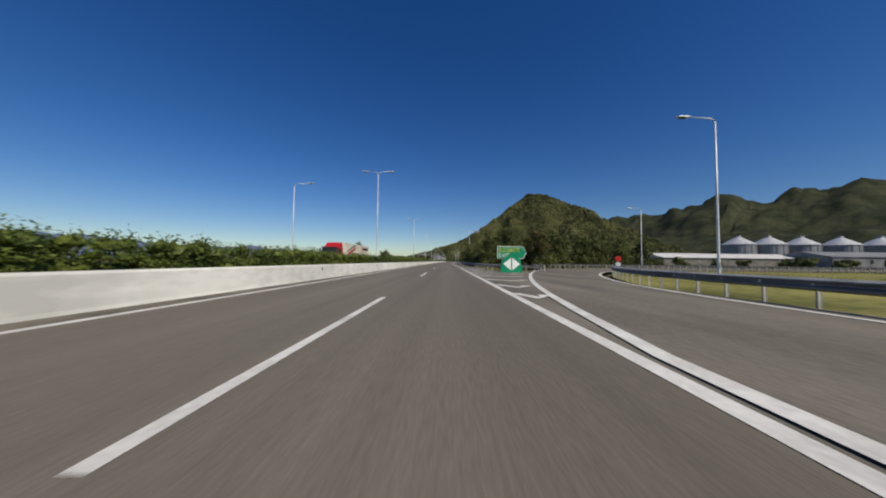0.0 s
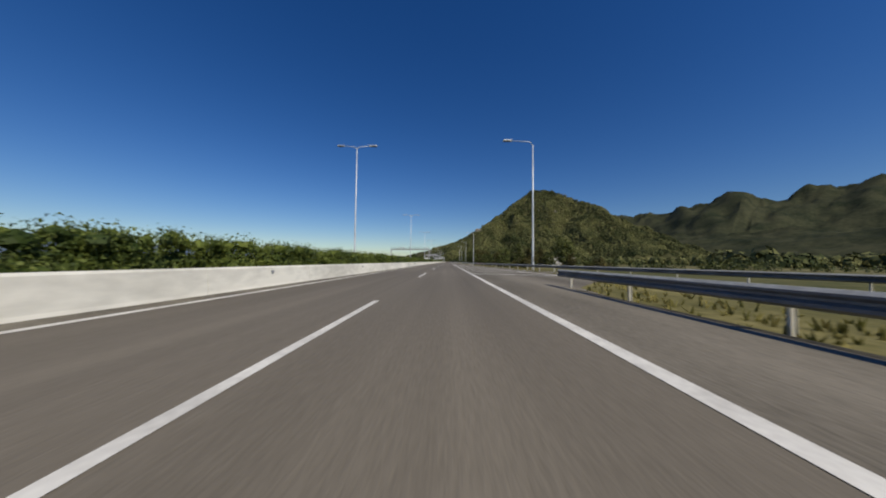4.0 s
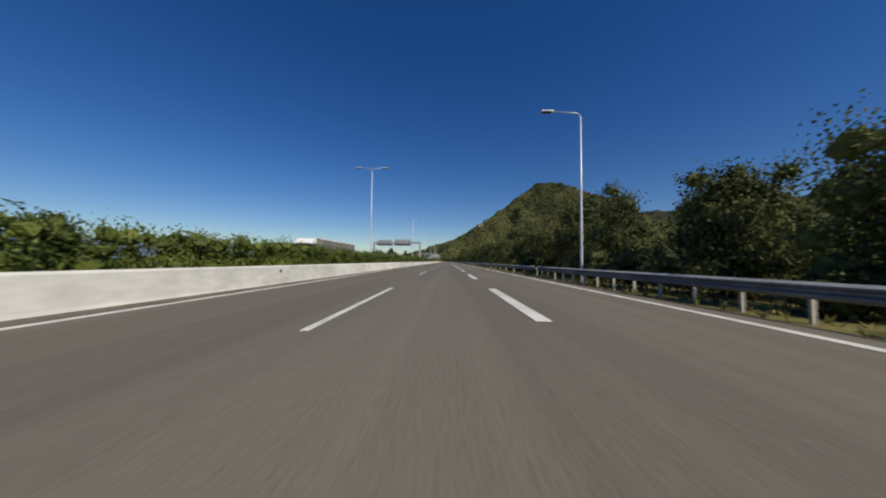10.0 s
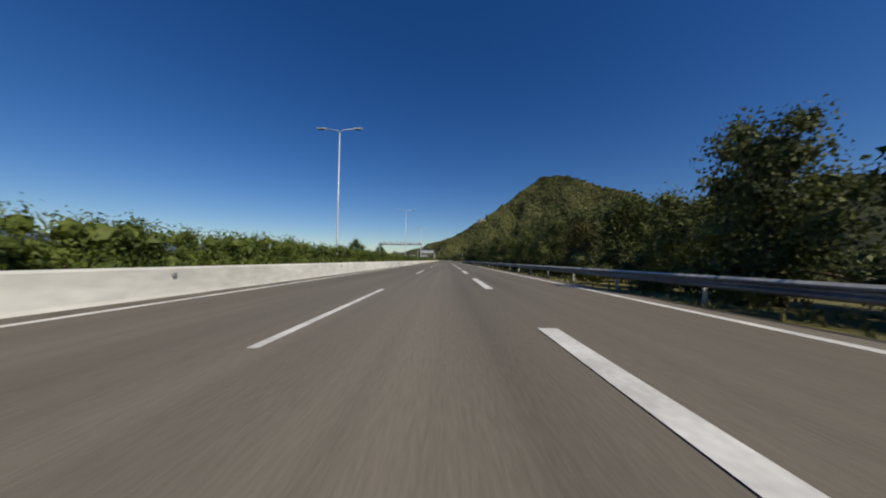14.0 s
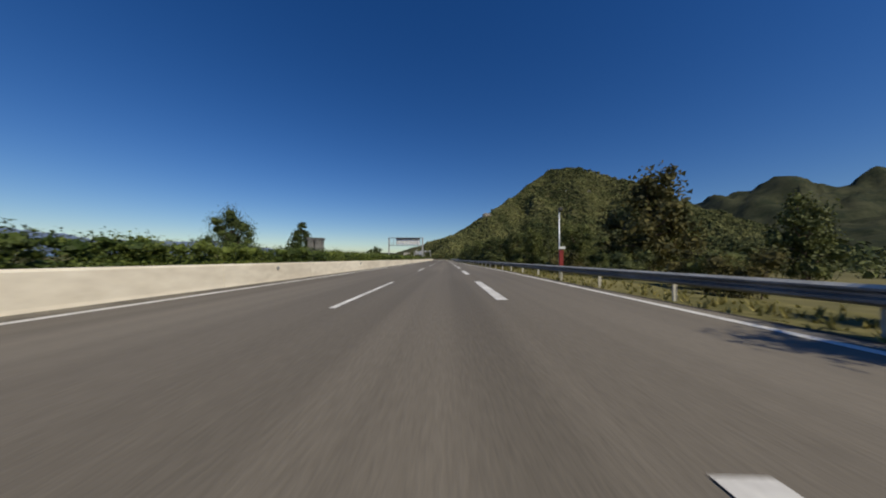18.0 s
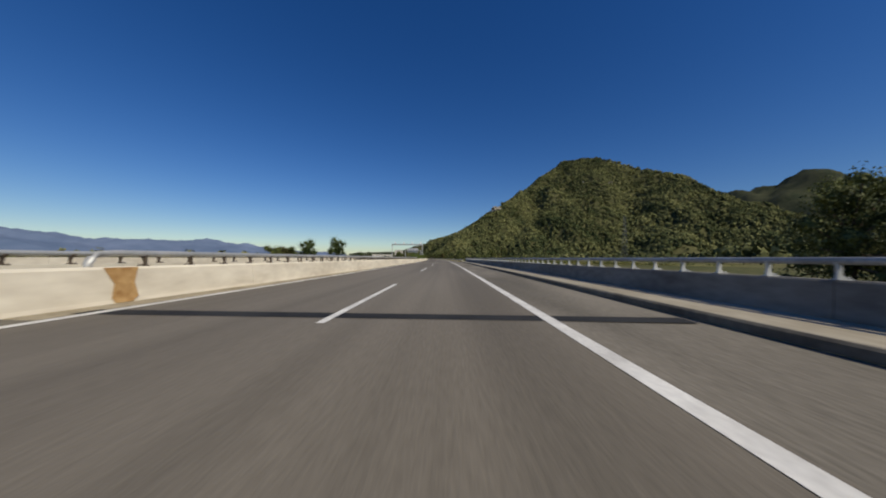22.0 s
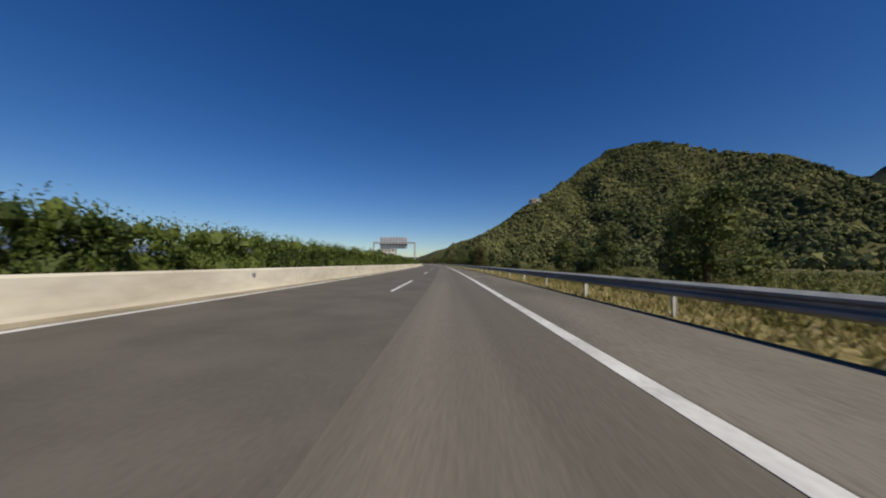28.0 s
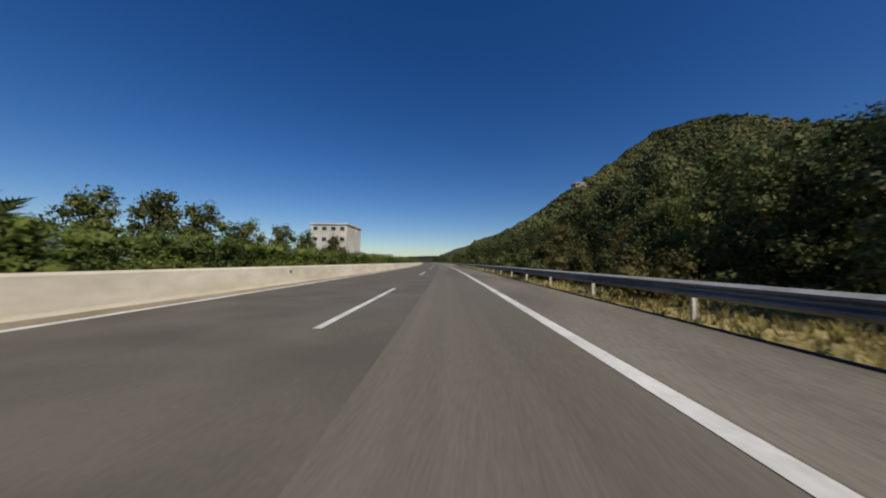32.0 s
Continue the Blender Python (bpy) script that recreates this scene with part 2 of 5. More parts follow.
def box(bm, x0, x1, y0, y1, z0, z1, bevel=0.0):
    out = bmesh.ops.create_cube(bm, size=1.0, matrix=Matrix.Translation(((x0 + x1) / 2, (y0 + y1) / 2, (z0 + z1) / 2)) @ Matrix.Diagonal((x1 - x0, y1 - y0, z1 - z0, 1)))
    if bevel:
        vs = out["verts"]
        es = list({e for v in vs for e in v.link_edges})
        bmesh.ops.bevel(bm, geom=es, offset=bevel, segments=2, affect="EDGES", profile=0.5)
    return bm


def boxed(x0, x1, y0, y1, z0, z1, bevel=0.0):
    return box(bmesh.new(), x0, x1, y0, y1, z0, z1, bevel)


def tube(bm, points, radii, sides=8, caps=True):
    """A tapering tube along points."""
    rings = []
    for i, p in enumerate(points):
        p = Vector(p)
        a, b = Vector(points[max(i - 1, 0)]), Vector(points[min(i + 1, len(points) - 1)])
        d = (b - a).normalized()
        u = d.orthogonal().normalized() if abs(d.z) < 0.99 else Vector((1, 0, 0))
        u = (u - d * u.dot(d)).normalized()
        w = d.cross(u)
        r = radii[i] if isinstance(radii, (list, tuple)) else radii
        rings.append([bm.verts.new(p + (u * math.cos(k * 2 * math.pi / sides) + w * math.sin(k * 2 * math.pi / sides)) * r) for k in range(sides)])
    for a, b in zip(rings, rings[1:]):
        for k in range(sides):
            bm.faces.new((a[k], a[(k + 1) % sides], b[(k + 1) % sides], b[k])).smooth = True
    if caps:
        bm.faces.new(rings[0][::-1])
        bm.faces.new(rings[-1])
    return bm


def ribbon(name, profile, s0, s1, step, material, shift=None):
    """A section of (off, z) points swept along the road; shift(s) moves it sideways."""
    n = max(1, round((s1 - s0) / step))
    verts, faces, place = [], [], []
    k = len(profile)
    for i in range(n + 1):
        s = s0 + (s1 - s0) * i / n
        for off, z in profile:
            o = off(s) if callable(off) else off
            verts.append(at(s, o + (shift(s) if shift else 0), z))
            place.append((o, s))
    for i in range(n):
        for j in range(k - 1):
            a = i * k + j
            faces.append((a, a + 1, a + k + 1, a + k))
    me = mesh_of(name, verts, faces, material)
    uv = me.uv_layers.new(name="UVMap")
    flat = np.array([place[q] for f in faces for q in f], float).ravel()
    uv.data.foreach_set("uv", flat)
    return me


def closed_ribbon(name, profile, s0, s1, step, material, shift=None):
    """The same for a closed section, with end caps."""
    n = max(1, round((s1 - s0) / step))
    verts, faces = [], []
    k = len(profile)
    for i in range(n + 1):
        s = s0 + (s1 - s0) * i / n
        for off, z in profile:
            verts.append(at(s, off + (shift(s) if shift else 0), z))
    for i in range(n):
        for j in range(k):
            a, b = i * k + j, i * k + (j + 1) % k
            faces.append((a, b, b + k, a + k))
    faces.append(tuple(range(k))[::-1])
    faces.append(tuple(range(n * k, n * k + k)))
    return mesh_of(name, verts, faces, material)


def spline(points, s):
    return float(np.interp(s, [p[0] for p in points], [p[1] for p in points]))

# ---- plan along the road ----
LEFT_LINE, LANE_LINE, LEFT_WALL = -6.2, -2.05, -6.95
BRIDGE = (705.0, 777.0)
RIGHT_LINE = ((-200, 1.7), (205, 1.7), (222, 5.35), (610, 5.3), (640, 3.6), (656, 2.4), (672, 1.66), (1600, 1.66))
RIGHT_RAIL = ((36, 5.0), (140, 4.9), (146, 4.9), (178, 10.6), (195, 8.6), (215, 7.2), (235, 6.8), (560, 6.8), (600, 6.4), (675, 4.9), (704, 4.95), (777, 5.25), (796, 4.7), (1600, 4.65))
WIDE_LINE = ((0, 1.7), (170, 1.65), (235, 1.7), (640, 1.68), (680, 1.62), (700, 1.66), (1600, 1.66))


def rail_at(s):
    return spline(RIGHT_RAIL, s)


def verge_at(s):
    """Right-hand edge of the asphalt."""
    return spline(((-200, 3.6), (-40, 8.6), (8, 8.6), (20, 9.6), (36, 5.3), (60, 4.75), (140, 4.75), (146, 8.8), (178, 9.2), (195, 7.6), (215, 6.6), (235, 6.15), (560, 6.1), (600, 5.8), (675, 4.35), (1600, 4.2)), s)


# ---- ground ----
def ground_height(x, y):
    n = noise.noise(Vector((x * 0.01, y * 0.01, 3))) * 0.6 + noise.noise(Vector((x * 0.05, y * 0.05, 7))) * 0.2
    far = min(1.0, max(0.0, (abs(x) - 60) / 200))
    return -0.3 + n * far - 3.0 * min(1.0, max(0.0, (-x - 60) / 300))


gx = np.concatenate([np.linspace(-6000, -700, 14), np.linspace(-600, 600, 61), np.linspace(700, 6000, 14)])
gy = np.concatenate([np.linspace(-4000, -300, 10), np.linspace(-200, 2200, 81), np.linspace(2400, 6500, 14)])
gv = [(x, y, ground_height(x, y)) for y in gy for x in gx]
gf = [(j * len(gx) + i, j * len(gx) + i + 1, (j + 1) * len(gx) + i + 1, (j + 1) * len(gx) + i) for j in range(len(gy) - 1) for i in range(len(gx) - 1)]
tagged(new("ground", mesh_of("ground", gv, gf, PLAIN, True)), "dry grassy plain beside the motorway", "ground", kind="structure")

# ---- carriageways ----


def wide_at(s):
    return spline(WIDE_LINE, s)


def paved_at(s):
    return max(spline(RIGHT_LINE, s), wide_at(s)) + 0.15


road = tagged(new("road", ribbon("road", [(-7.1, 0), (-2.05, 0), (wide_at, 0), (paved_at, 0)], -180, 2000, 4, ASPHALT)), "worn grey motorway asphalt with pale wheel tracks", "road", kind="structure")
shoulder = tagged(new("road_shoulder", ribbon("road_shoulder", [(paved_at, -0.001), (verge_at, -0.02)], 33, 2000, 4, ASPHALT_OLD)), "paler asphalt hard shoulder beside the lanes", "shoulder", kind="structure")
tagged(new("verge", ribbon("verge", [(verge_at, -0.02), (lambda s: verge_at(s) + 0.25, -0.07), (lambda s: verge_at(s) + 3, -0.15), (lambda s: verge_at(s) + 9, -0.5)], 36, 700, 4, SOIL)), "dry grass verge along the hard shoulder", "verge", kind="structure")
tagged(new("verge", ribbon("verge", [(verge_at, -0.02), (lambda s: verge_at(s) + 0.25, -0.07), (lambda s: verge_at(s) + 3, -0.15), (lambda s: verge_at(s) + 4, -0.17)], 778, 2000, 4, STRAW)), "straw-coloured dry grass verge along the hard shoulder", "verge", kind="structure")
tagged(new("meadow_ground", ribbon("meadow_ground", [(lambda s: verge_at(s) + 4, -0.17), (lambda s: verge_at(s) + 12, -0.2), (lambda s: verge_at(s) + 90, -0.24), (lambda s: verge_at(s) + 91, -1.2)], 778, 1240, 6, MEADOW_SOIL)), "flat green and straw meadow below the hill", "meadow", kind="structure")
tagged(new("median", ribbon("median", [(-7.1, 0.1), (-7.4, 0.15), (-10.6, 0.15), (-10.8, -0.35)], -180, 705, 4, SOIL)), "planted soil strip between the two carriageways", "median", kind="structure")
tagged(new("median", ribbon("median", [(-7.1, 0.1), (-7.4, 0.15), (-10.6, 0.15), (-10.8, -0.35)], 778, 2000, 4, SOIL)), "planted soil strip between the two carriageways", "median", kind="structure")
tagged(new("opposite_road", ribbon("opposite_road", [(-10.7, -0.02), (-22.5, -0.02), (-22.8, -0.4)], -180, 2000, 4, ASPHALT)), "grey asphalt of the opposite carriageway", "road", kind="structure")


def strip(name, parent, off, s0, s1, width, step=4, z=0.006, material=None):
    o = off if callable(off) else (lambda s: off)
    return part(name, ribbon(name, [(lambda s: o(s) - width / 2, z), (lambda s: o(s) + width / 2, z)], s0, s1, step, material or PAINT), None, parent)


strip("edge_line", road, LEFT_LINE, -150, 2000, 0.2)
strip("edge_line", road, 1.76, -150, 200, 0.22)
strip("edge_line", road, lambda s: spline(RIGHT_LINE, s), 231, 672, 0.22)
strip("edge_line", road, 1.66, 672, 2000, 0.22)
strip("edge_line", road, lambda s: spline(WIDE_LINE, s), 200, 226, 0.3)
s = 9.9 - 18 * 5
while s < 1500:
    strip("lane_dash", road, LANE_LINE, s - 6.8, s, 0.14, 3.4)
    s += 18
s = 297.9 - 12.03 * 5
while s < 672:
    if s > 234:
        strip("lane_dash", road, wide_at, s - 6, s, 0.3, 3, 0.011)
    s += 12.03
# dark soil lip of the asphalt, the rail's shadow line painted in with it
for a, b in ((40, 140), (236, 698), (779, 1290)):
    strip("asphalt_edge", shoulder, lambda s: verge_at(s) + 0.02, a, b, 0.16, 4, -0.012, EDGE_DIRT_SHADE)
# resurfaced stretches and seams
for off, s0, s1, w in ((-3.57, 778, 1400, 5.5), (-3.57, 640, 700, 5.5)):
    strip("asphalt_strip", road, off, s0, s1, w, 6, 0.003, PATCH)
for off, s0, length, w in ((-0.4, 38.5, 0.8, 1.2), (-3.2, 624, 5, 2.6), (-2.6, 742, 6, 2.8), (-2.4, 905, 7, 3.0), (-4.4, 812, 4, 1.6)):
    strip("repair_patch", road, off, s0, s0 + length, w, 2, 0.0045, PATCH)


# straight arrows in the three lanes
def arrow_mesh(length=6.5):
    y = length
    v = [(-0.09, 0, 0), (0.09, 0, 0), (0.09, y * 0.68, 0), (0.26, y * 0.68, 0), (0, y, 0), (-0.26, y * 0.68, 0), (-0.09, y * 0.68, 0)]
    return mesh_of("lane_arrow", v, [tuple(range(7))], PAINT)


arrow = arrow_mesh()
for s, off in ((417.4, -4.5), (416.4, -0.2), (416.4, 3.2)):
    ob = part("lane_arrow", arrow, None, road)
    ob.matrix_basis = stand(s, off, 0.007)

# ---- exit ramp and gore at the start ----
RAMP_L = ((-150, 1.7), (5, 2.1), (10.6, 2.65), (13.2, 3.1), (16.7, 4.0), (22, 5.4), (30, 7.6), (36, 9.8), (42, 12.5), (50, 17), (57, 23), (63, 33), (68, 46))
RAMP_R = ((-150, 8.0), (0, 8.0), (8, 7.8), (11, 7.8), (16, 8.4), (20.4, 9.9), (26, 12.3), (30, 14.2), (36, 18), (41, 22.5), (46, 29), (49, 38))


def smooth_line(points, n):
    """Points along a bend, evenly spaced."""
    p = np.array(points, float)
    d = np.concatenate([[0], np.cumsum(np.hypot(*np.diff(p, axis=0).T))])
    u = np.linspace(0, d[-1], n)
    a, b = np.interp(u, d, p[:, 0]), np.interp(u, d, p[:, 1])
    for _ in range(6):
        a[1:-1], b[1:-1] = (a[:-2] + 2 * a[1:-1] + a[2:]) / 4, (b[:-2] + 2 * b[1:-1] + b[2:]) / 4
    return [(x, y) for x, y in zip(a, b)]


ramp_l, ramp_r = smooth_line(RAMP_L[1:] + ((71, 70), (72, 140)), 60), smooth_line(((0, 8.0),) + RAMP_R[2:] + ((52, 70), (53, 140)), 60)
rv = [at(a, b, -0.012) for a, b in ramp_l] + [at(a, b, -0.012) for a, b in ramp_r]
tagged(new("exit_ramp", mesh_of("exit_ramp", rv, [(i, i + 1, 61 + i, 60 + i) for i in range(59)], ASPHALT_OLD)), "curving asphalt exit ramp", "road", kind="structure")
tagged(new("exit_lane", ribbon("exit_lane", [(1.8, -0.004), (8.6, -0.004)], -170, 34, 4, ASPHALT_OLD)), "asphalt exit lane beside the motorway", "road", kind="structure")


lawn = [at(-60, 9.3, -0.1)] + [at(a - 0.7, b + 0.5, -0.1) for a, b in ramp_r if b < 70] + [at(-60, 70, -0.2)]
tagged(new("infield", mesh_of("infield", lawn, [(i, i + 1, len(lawn) - 1) for i in range(len(lawn) - 2)], LAWN)), "yellow-green grass inside the bend of the exit ramp", "grass", kind="structure")


def painted(name, points, width, z=0.008):
    """A painted line along (s, off) points."""
    v = []
    for i, (a, b) in enumerate(points):
        p, q = Vector(points[max(i - 1, 0)]), Vector(points[min(i + 1, len(points) - 1)])
        d = (q - p).normalized()
        v += [at(a + d.y * width / 2, b - d.x * width / 2, z), at(a - d.y * width / 2, b + d.x * width / 2, z)]
    return mesh_of(name, v, [(2 * i, 2 * i + 1, 2 * i + 3, 2 * i + 2) for i in range(len(points) - 1)], PAINT)


part("edge_line", painted("edge_line", [(-60, 2.08), (-20, 2.07), (2, 2.06)] + ramp_l, 0.24, 0.016), None, road)
part("edge_line", painted("edge_line", [(-150, 7.8)] + [(a, b - 0.2) for a, b in ramp_r[:42]], 0.2), None, road)
for s0, w in ((10.5, 0.85), (14, 1.3), (18, 2.3), (22.5, 3.4), (26, 4.2), (29.5, 5.0)):
    part("gore_stripe", painted("gore_stripe", [(s0 + 0.9, 1.9), (s0 - 0.3, 1.9 + w * 0.55), (s0 + 0.5, 1.9 + w)], 0.42, 0.012), None, road)
for s0 in (33.5, 36.9, 40.4, 44.1, 48.5, 53.6):
    w = spline(((34, 3.2), (46, 2.9), (66, 2.0)), s0)
    part("gore_stripe", painted("gore_stripe", [(s0 + 2.0, 1.9), (s0, 1.9 + w)], 0.42, 0.012), None, road)
# gore where the next lane joins
for s0, w in ((152, 7.2), (158, 6.4), (164, 5.6), (170, 4.8), (176, 4.0), (182, 3.3), (188, 2.4), (194, 1.6), (199.5, 0.95), (205, 0.4)):
    part("gore_stripe", painted("gore_stripe", [(s0 + 1.6, 1.8), (s0 - 0.6, 1.75 + w)], 0.55, 0.016), None, road)
part("edge_line", painted("edge_line", [(145, 9.6), (160, 7.8), (172, 6.3), (182, 5.1), (188, 4.2), (194, 3.4), (199, 2.75), (204, 2.15), (214, 1.85), (226, 1.72)], 0.32, 0.012), None, road)
tagged(new("joining_lane", ribbon("joining_lane", [(lambda s: 1.8, -0.008), (lambda s: spline(((145, 14.4), (165, 11.6), (178, 9.9), (195, 8.2), (215, 7.2)), s), -0.02)], 145, 232, 4, ASPHALT_OLD)), "asphalt lane joining the motorway", "road", kind="structure")
part("edge_line", painted("edge_line", [(145, 13.4), (165, 10.6), (178, 9.0), (190, 7.9), (200, 7.0), (215, 6.0), (231, 5.37)], 0.22), None, road)

# ---- median wall of concrete panels ----
WALL = [(-6.98, 0.0), (-7.0, 0.08), (-7.05, 0.71), (-7.09, 0.76), (-7.32, 0.76), (-7.36, 0.72), (-7.4, 0.0)]


bm = boxed(-0.01, 0.05, -0.06, 0.06, -0.05, 0.05, 0.008)
box(bm, 0.0, 0.035, -0.02, 0.02, -0.09, -0.05)
REFLECTOR = bpy.data.meshes.new("reflector")
bm.to_mesh(REFLECTOR)
bm.free()
REFLECTOR.materials.append(STEEL_DULL)


def wall_run(s0, s1, material, label):
    wall = tagged(new("median_wall"), label, "concrete wall", "median walls")
    wall.matrix_basis = Matrix.Identity(4)
    n = round((s1 - s0) / 6.1)
    for i in range(n):
        a, b = s0 + (s1 - s0) * i / n, s0 + (s1 - s0) * (i + 1) / n
        part("wall_panel", closed_ribbon("wall_panel", WALL, a + 0.008, b - 0.008, 7, material), None, wall)
        if i % 2 == 0:
            ob = part("reflector", REFLECTOR, None, wall, "small grey wall reflector")
            ob.matrix_basis = stand((a + b) / 2, -7.03, 0.56)
    return wall


wall_run(-120, 546, CONCRETE, "whitish concrete median wall with weathered panels")
wall_run(546, 705, CONCRETE_TAN, "tan concrete median wall with weathered panels")
wall_run(777.5, 1500, CONCRETE_TAN, "tan concrete median wall with weathered panels")
strip("gutter", road, -6.68, -150, 705, 0.6, 6, 0.002, GUTTER)
strip("gutter", road, -6.68, 705, 2000, 0.6, 6, 0.002, GUTTER_TAN)

# ---- guardrails ----
W_BEAM = [(0.0, 0.42), (-0.07, 0.47), (-0.07, 0.52), (-0.005, 0.565), (-0.005, 0.605), (-0.07, 0.65), (-0.07, 0.69), (0.0, 0.745), (0.04, 0.745), (0.04, 0.735), (0.012, 0.735), (-0.055, 0.695), (-0.055, 0.645), (0.01, 0.6), (0.01, 0.57), (-0.055, 0.525), (-0.055, 0.465), (0.012, 0.42)]
post_mesh = bpy.data.meshes.new("post")
bm = bmesh.new()
box(bm, 0.1, 0.2, -0.012, 0.012, -0.5, 0.7)
box(bm, 0.1, 0.11, -0.03, 0.03, -0.5, 0.7)
box(bm, 0.19, 0.2, -0.03, 0.03, -0.5, 0.7)
box(bm, 0.012, 0.1, -0.03, 0.03, 0.53, 0.63)
bm.to_mesh(post_mesh)
bm.free()
post_mesh.materials.append(POST_PALE)


def guardrail(points, spacing, label, material=None):
    """A W-beam rail on posts along (s, off) points, 4 m of beam a piece."""
    thing = tagged(new("guardrail"), label, "guardrail", "guardrails")
    p = [at(a, b) for a, b in points]
    d = np.concatenate([[0], np.cumsum([(q - r).length for q, r in zip(p[1:], p)])])
    xs, ys = [v.x for v in p], [v.y for v in p]

    def spot(u):
        return Vector((float(np.interp(u, d, xs)), float(np.interp(u, d, ys)), -0.02))

    n = max(1, round(d[-1] / 4))
    for i in range(n):
        a, b = d[-1] * i / n, d[-1] * (i + 1) / n
        pa, pb = spot(a), spot(b)
        way = (pb - pa).normalized()
        side = Vector((way.y, -way.x, 0))
        k = len(W_BEAM)
        v = [q + side * o + Vector((0, 0, z)) for q in (pa, pb + way * 0.05) for o, z in W_BEAM]
        f = [(j, (j + 1) % k, k + (j + 1) % k, k + j) for j in range(k)]
        # facets 6 and 7 take the pale steel as a painted sunlit top edge
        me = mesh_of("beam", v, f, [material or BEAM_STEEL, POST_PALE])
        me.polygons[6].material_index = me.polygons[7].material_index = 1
        part("beam", me, None, thing)
    u = 0.0
    while u < d[-1]:
        way = (spot(min(u + 0.5, d[-1])) - spot(max(u - 0.5, 0))).normalized()
        ob = part("post", post_mesh, None, thing)
        ob.matrix_basis = Matrix.Translation(spot(u)) @ Matrix.Rotation(math.atan2(-way.x, way.y), 4, "Z")
        u += spacing(u) if callable(spacing) else spacing
    return thing


def along(s0, s1, off, step=6):
    n = max(1, round((s1 - s0) / step))
    return [(s0 + (s1 - s0) * i / n, off(s0 + (s1 - s0) * i / n)) for i in range(n + 1)]


guardrail([(-60, 8.9)] + [(a - 0.2, b + 0.75) for a, b in ramp_r[:46]], 1.33, "galvanised guardrail round the inside of the exit ramp")
guardrail([(31, 5.6), (34, 8.2), (36, 11)] + [(a + 1.5, b - 1.0) for a, b in ramp_l if b > 12.6], 2.0, "galvanised guardrail along the outside of the exit ramp")
guardrail([(33, 5.4)] + along(37, 142, rail_at), 4.0, "galvanised guardrail in front of dense trees")
guardrail([(120, 19), (140, 15.6), (160, 12.8), (174, 11.0)] + along(186, 286, rail_at), lambda u: 1.33 if 93 < u < 109.5 else 2.0 if 109.5 <= u < 113 else 4.0, "galvanised guardrail beside the joining lane")
guardrail(along(286, 345, rail_at), 1.33, "galvanised guardrail on close-set posts by lamps")
guardrail(along(345.6, 699.6, rail_at), 4.0, "galvanised guardrail in front of roadside trees")
guardrail(along(783.2, 1290, rail_at), 4.0, "galvanised guardrail beside dry grass verge")
guardrail([(778, -23.0), (900, -23), (1290, -23)], 4.0, "guardrail of the opposite carriageway")

# ---- bridge ----
s0, s1 = BRIDGE
bridge = tagged(new("bridge"), "concrete road bridge with parapets, kerb walkway and steel rails", "bridge")
DECK = (699.2, 781.6)
part("walkway", closed_ribbon("walkway", [(4.38, -0.05), (4.41, 0.13), (4.45, 0.15), (5.8, 0.17), (5.8, -0.5), (4.38, -0.5)], DECK[0] - 1.2, DECK[1] + 2.5, 4, WALKWAY), None, bridge, "tan raised concrete walkway")
# kerb in the gutter's dark brown
part("kerb", closed_ribbon("kerb", [(4.33, 0.0), (4.33, 0.12), (4.37, 0.15), (4.41, 0.15), (4.41, 0.0)], DECK[0] - 1.2, DECK[1] + 2.5, 4, GUTTER), None, bridge, "dark brown kerb")
for i in range(14):
    a, b = DECK[0] + (DECK[1] - DECK[0]) * i / 14, DECK[0] + (DECK[1] - DECK[0]) * (i + 1) / 14
    # dark grey here carries the shade of the road side; other parapets are tan
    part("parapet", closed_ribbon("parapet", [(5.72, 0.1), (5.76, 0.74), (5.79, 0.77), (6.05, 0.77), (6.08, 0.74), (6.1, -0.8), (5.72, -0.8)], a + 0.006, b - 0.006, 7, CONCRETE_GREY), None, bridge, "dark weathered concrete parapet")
n = 12
for i in range(n):
    a, b = s0 + (s1 - s0) * i / n, s0 + (s1 - s0) * (i + 1) / n
    part("median_parapet", closed_ribbon("median_parapet", WALL, a + 0.006, b - 0.006, 7, CONCRETE_TAN), None, bridge, "tan concrete parapet")
    part("opposite_parapet", closed_ribbon("opposite_parapet", [(-10.55, -0.6), (-10.5, 0.74), (-10.25, 0.74), (-10.2, -0.6)], a + 0.006, b - 0.006, 7, CONCRETE_TAN), None, bridge)
    part("far_parapet", closed_ribbon("far_parapet", [(-23.0, -0.6), (-22.95, 0.8), (-22.7, 0.8), (-22.65, -0.6)], a + 0.006, b - 0.006, 7, CONCRETE_TAN), None, bridge)


def bracket_mesh(foot, head, material):
    """A tapering web on a foot plate that carries the top rail."""
    bm = bmesh.new()
    box(bm, -0.02, 0.2, -0.05, 0.05, 0, 0.02)
    v = [bm.verts.new((x, y, z)) for y in (-0.02, 0.02) for x, z in ((0.0, 0.015), (foot, 0.015), (0.35 * foot + 0.03, 0.07), (0.3 * (foot + head) + 0.01, 0.17), (head, 0.27), (0.0, 0.27), (0.015, 0.15))]
    for f in [tuple(range(7)), tuple(range(13, 6, -1))] + [(k, k + 7, 7 + (k + 1) % 7, (k + 1) % 7) for k in range(7)]:
        bm.faces.new([v[k] for k in f])
    for y in (-0.05, 0.05):
        tube(bm, [(0.15, y * 0.7, 0.015), (0.15, y * 0.7, 0.05)], 0.012, 6)
    me = bpy.data.meshes.new("rail_post")
    bm.to_mesh(me)
    bm.free()
    me.materials.append(material)
    return me


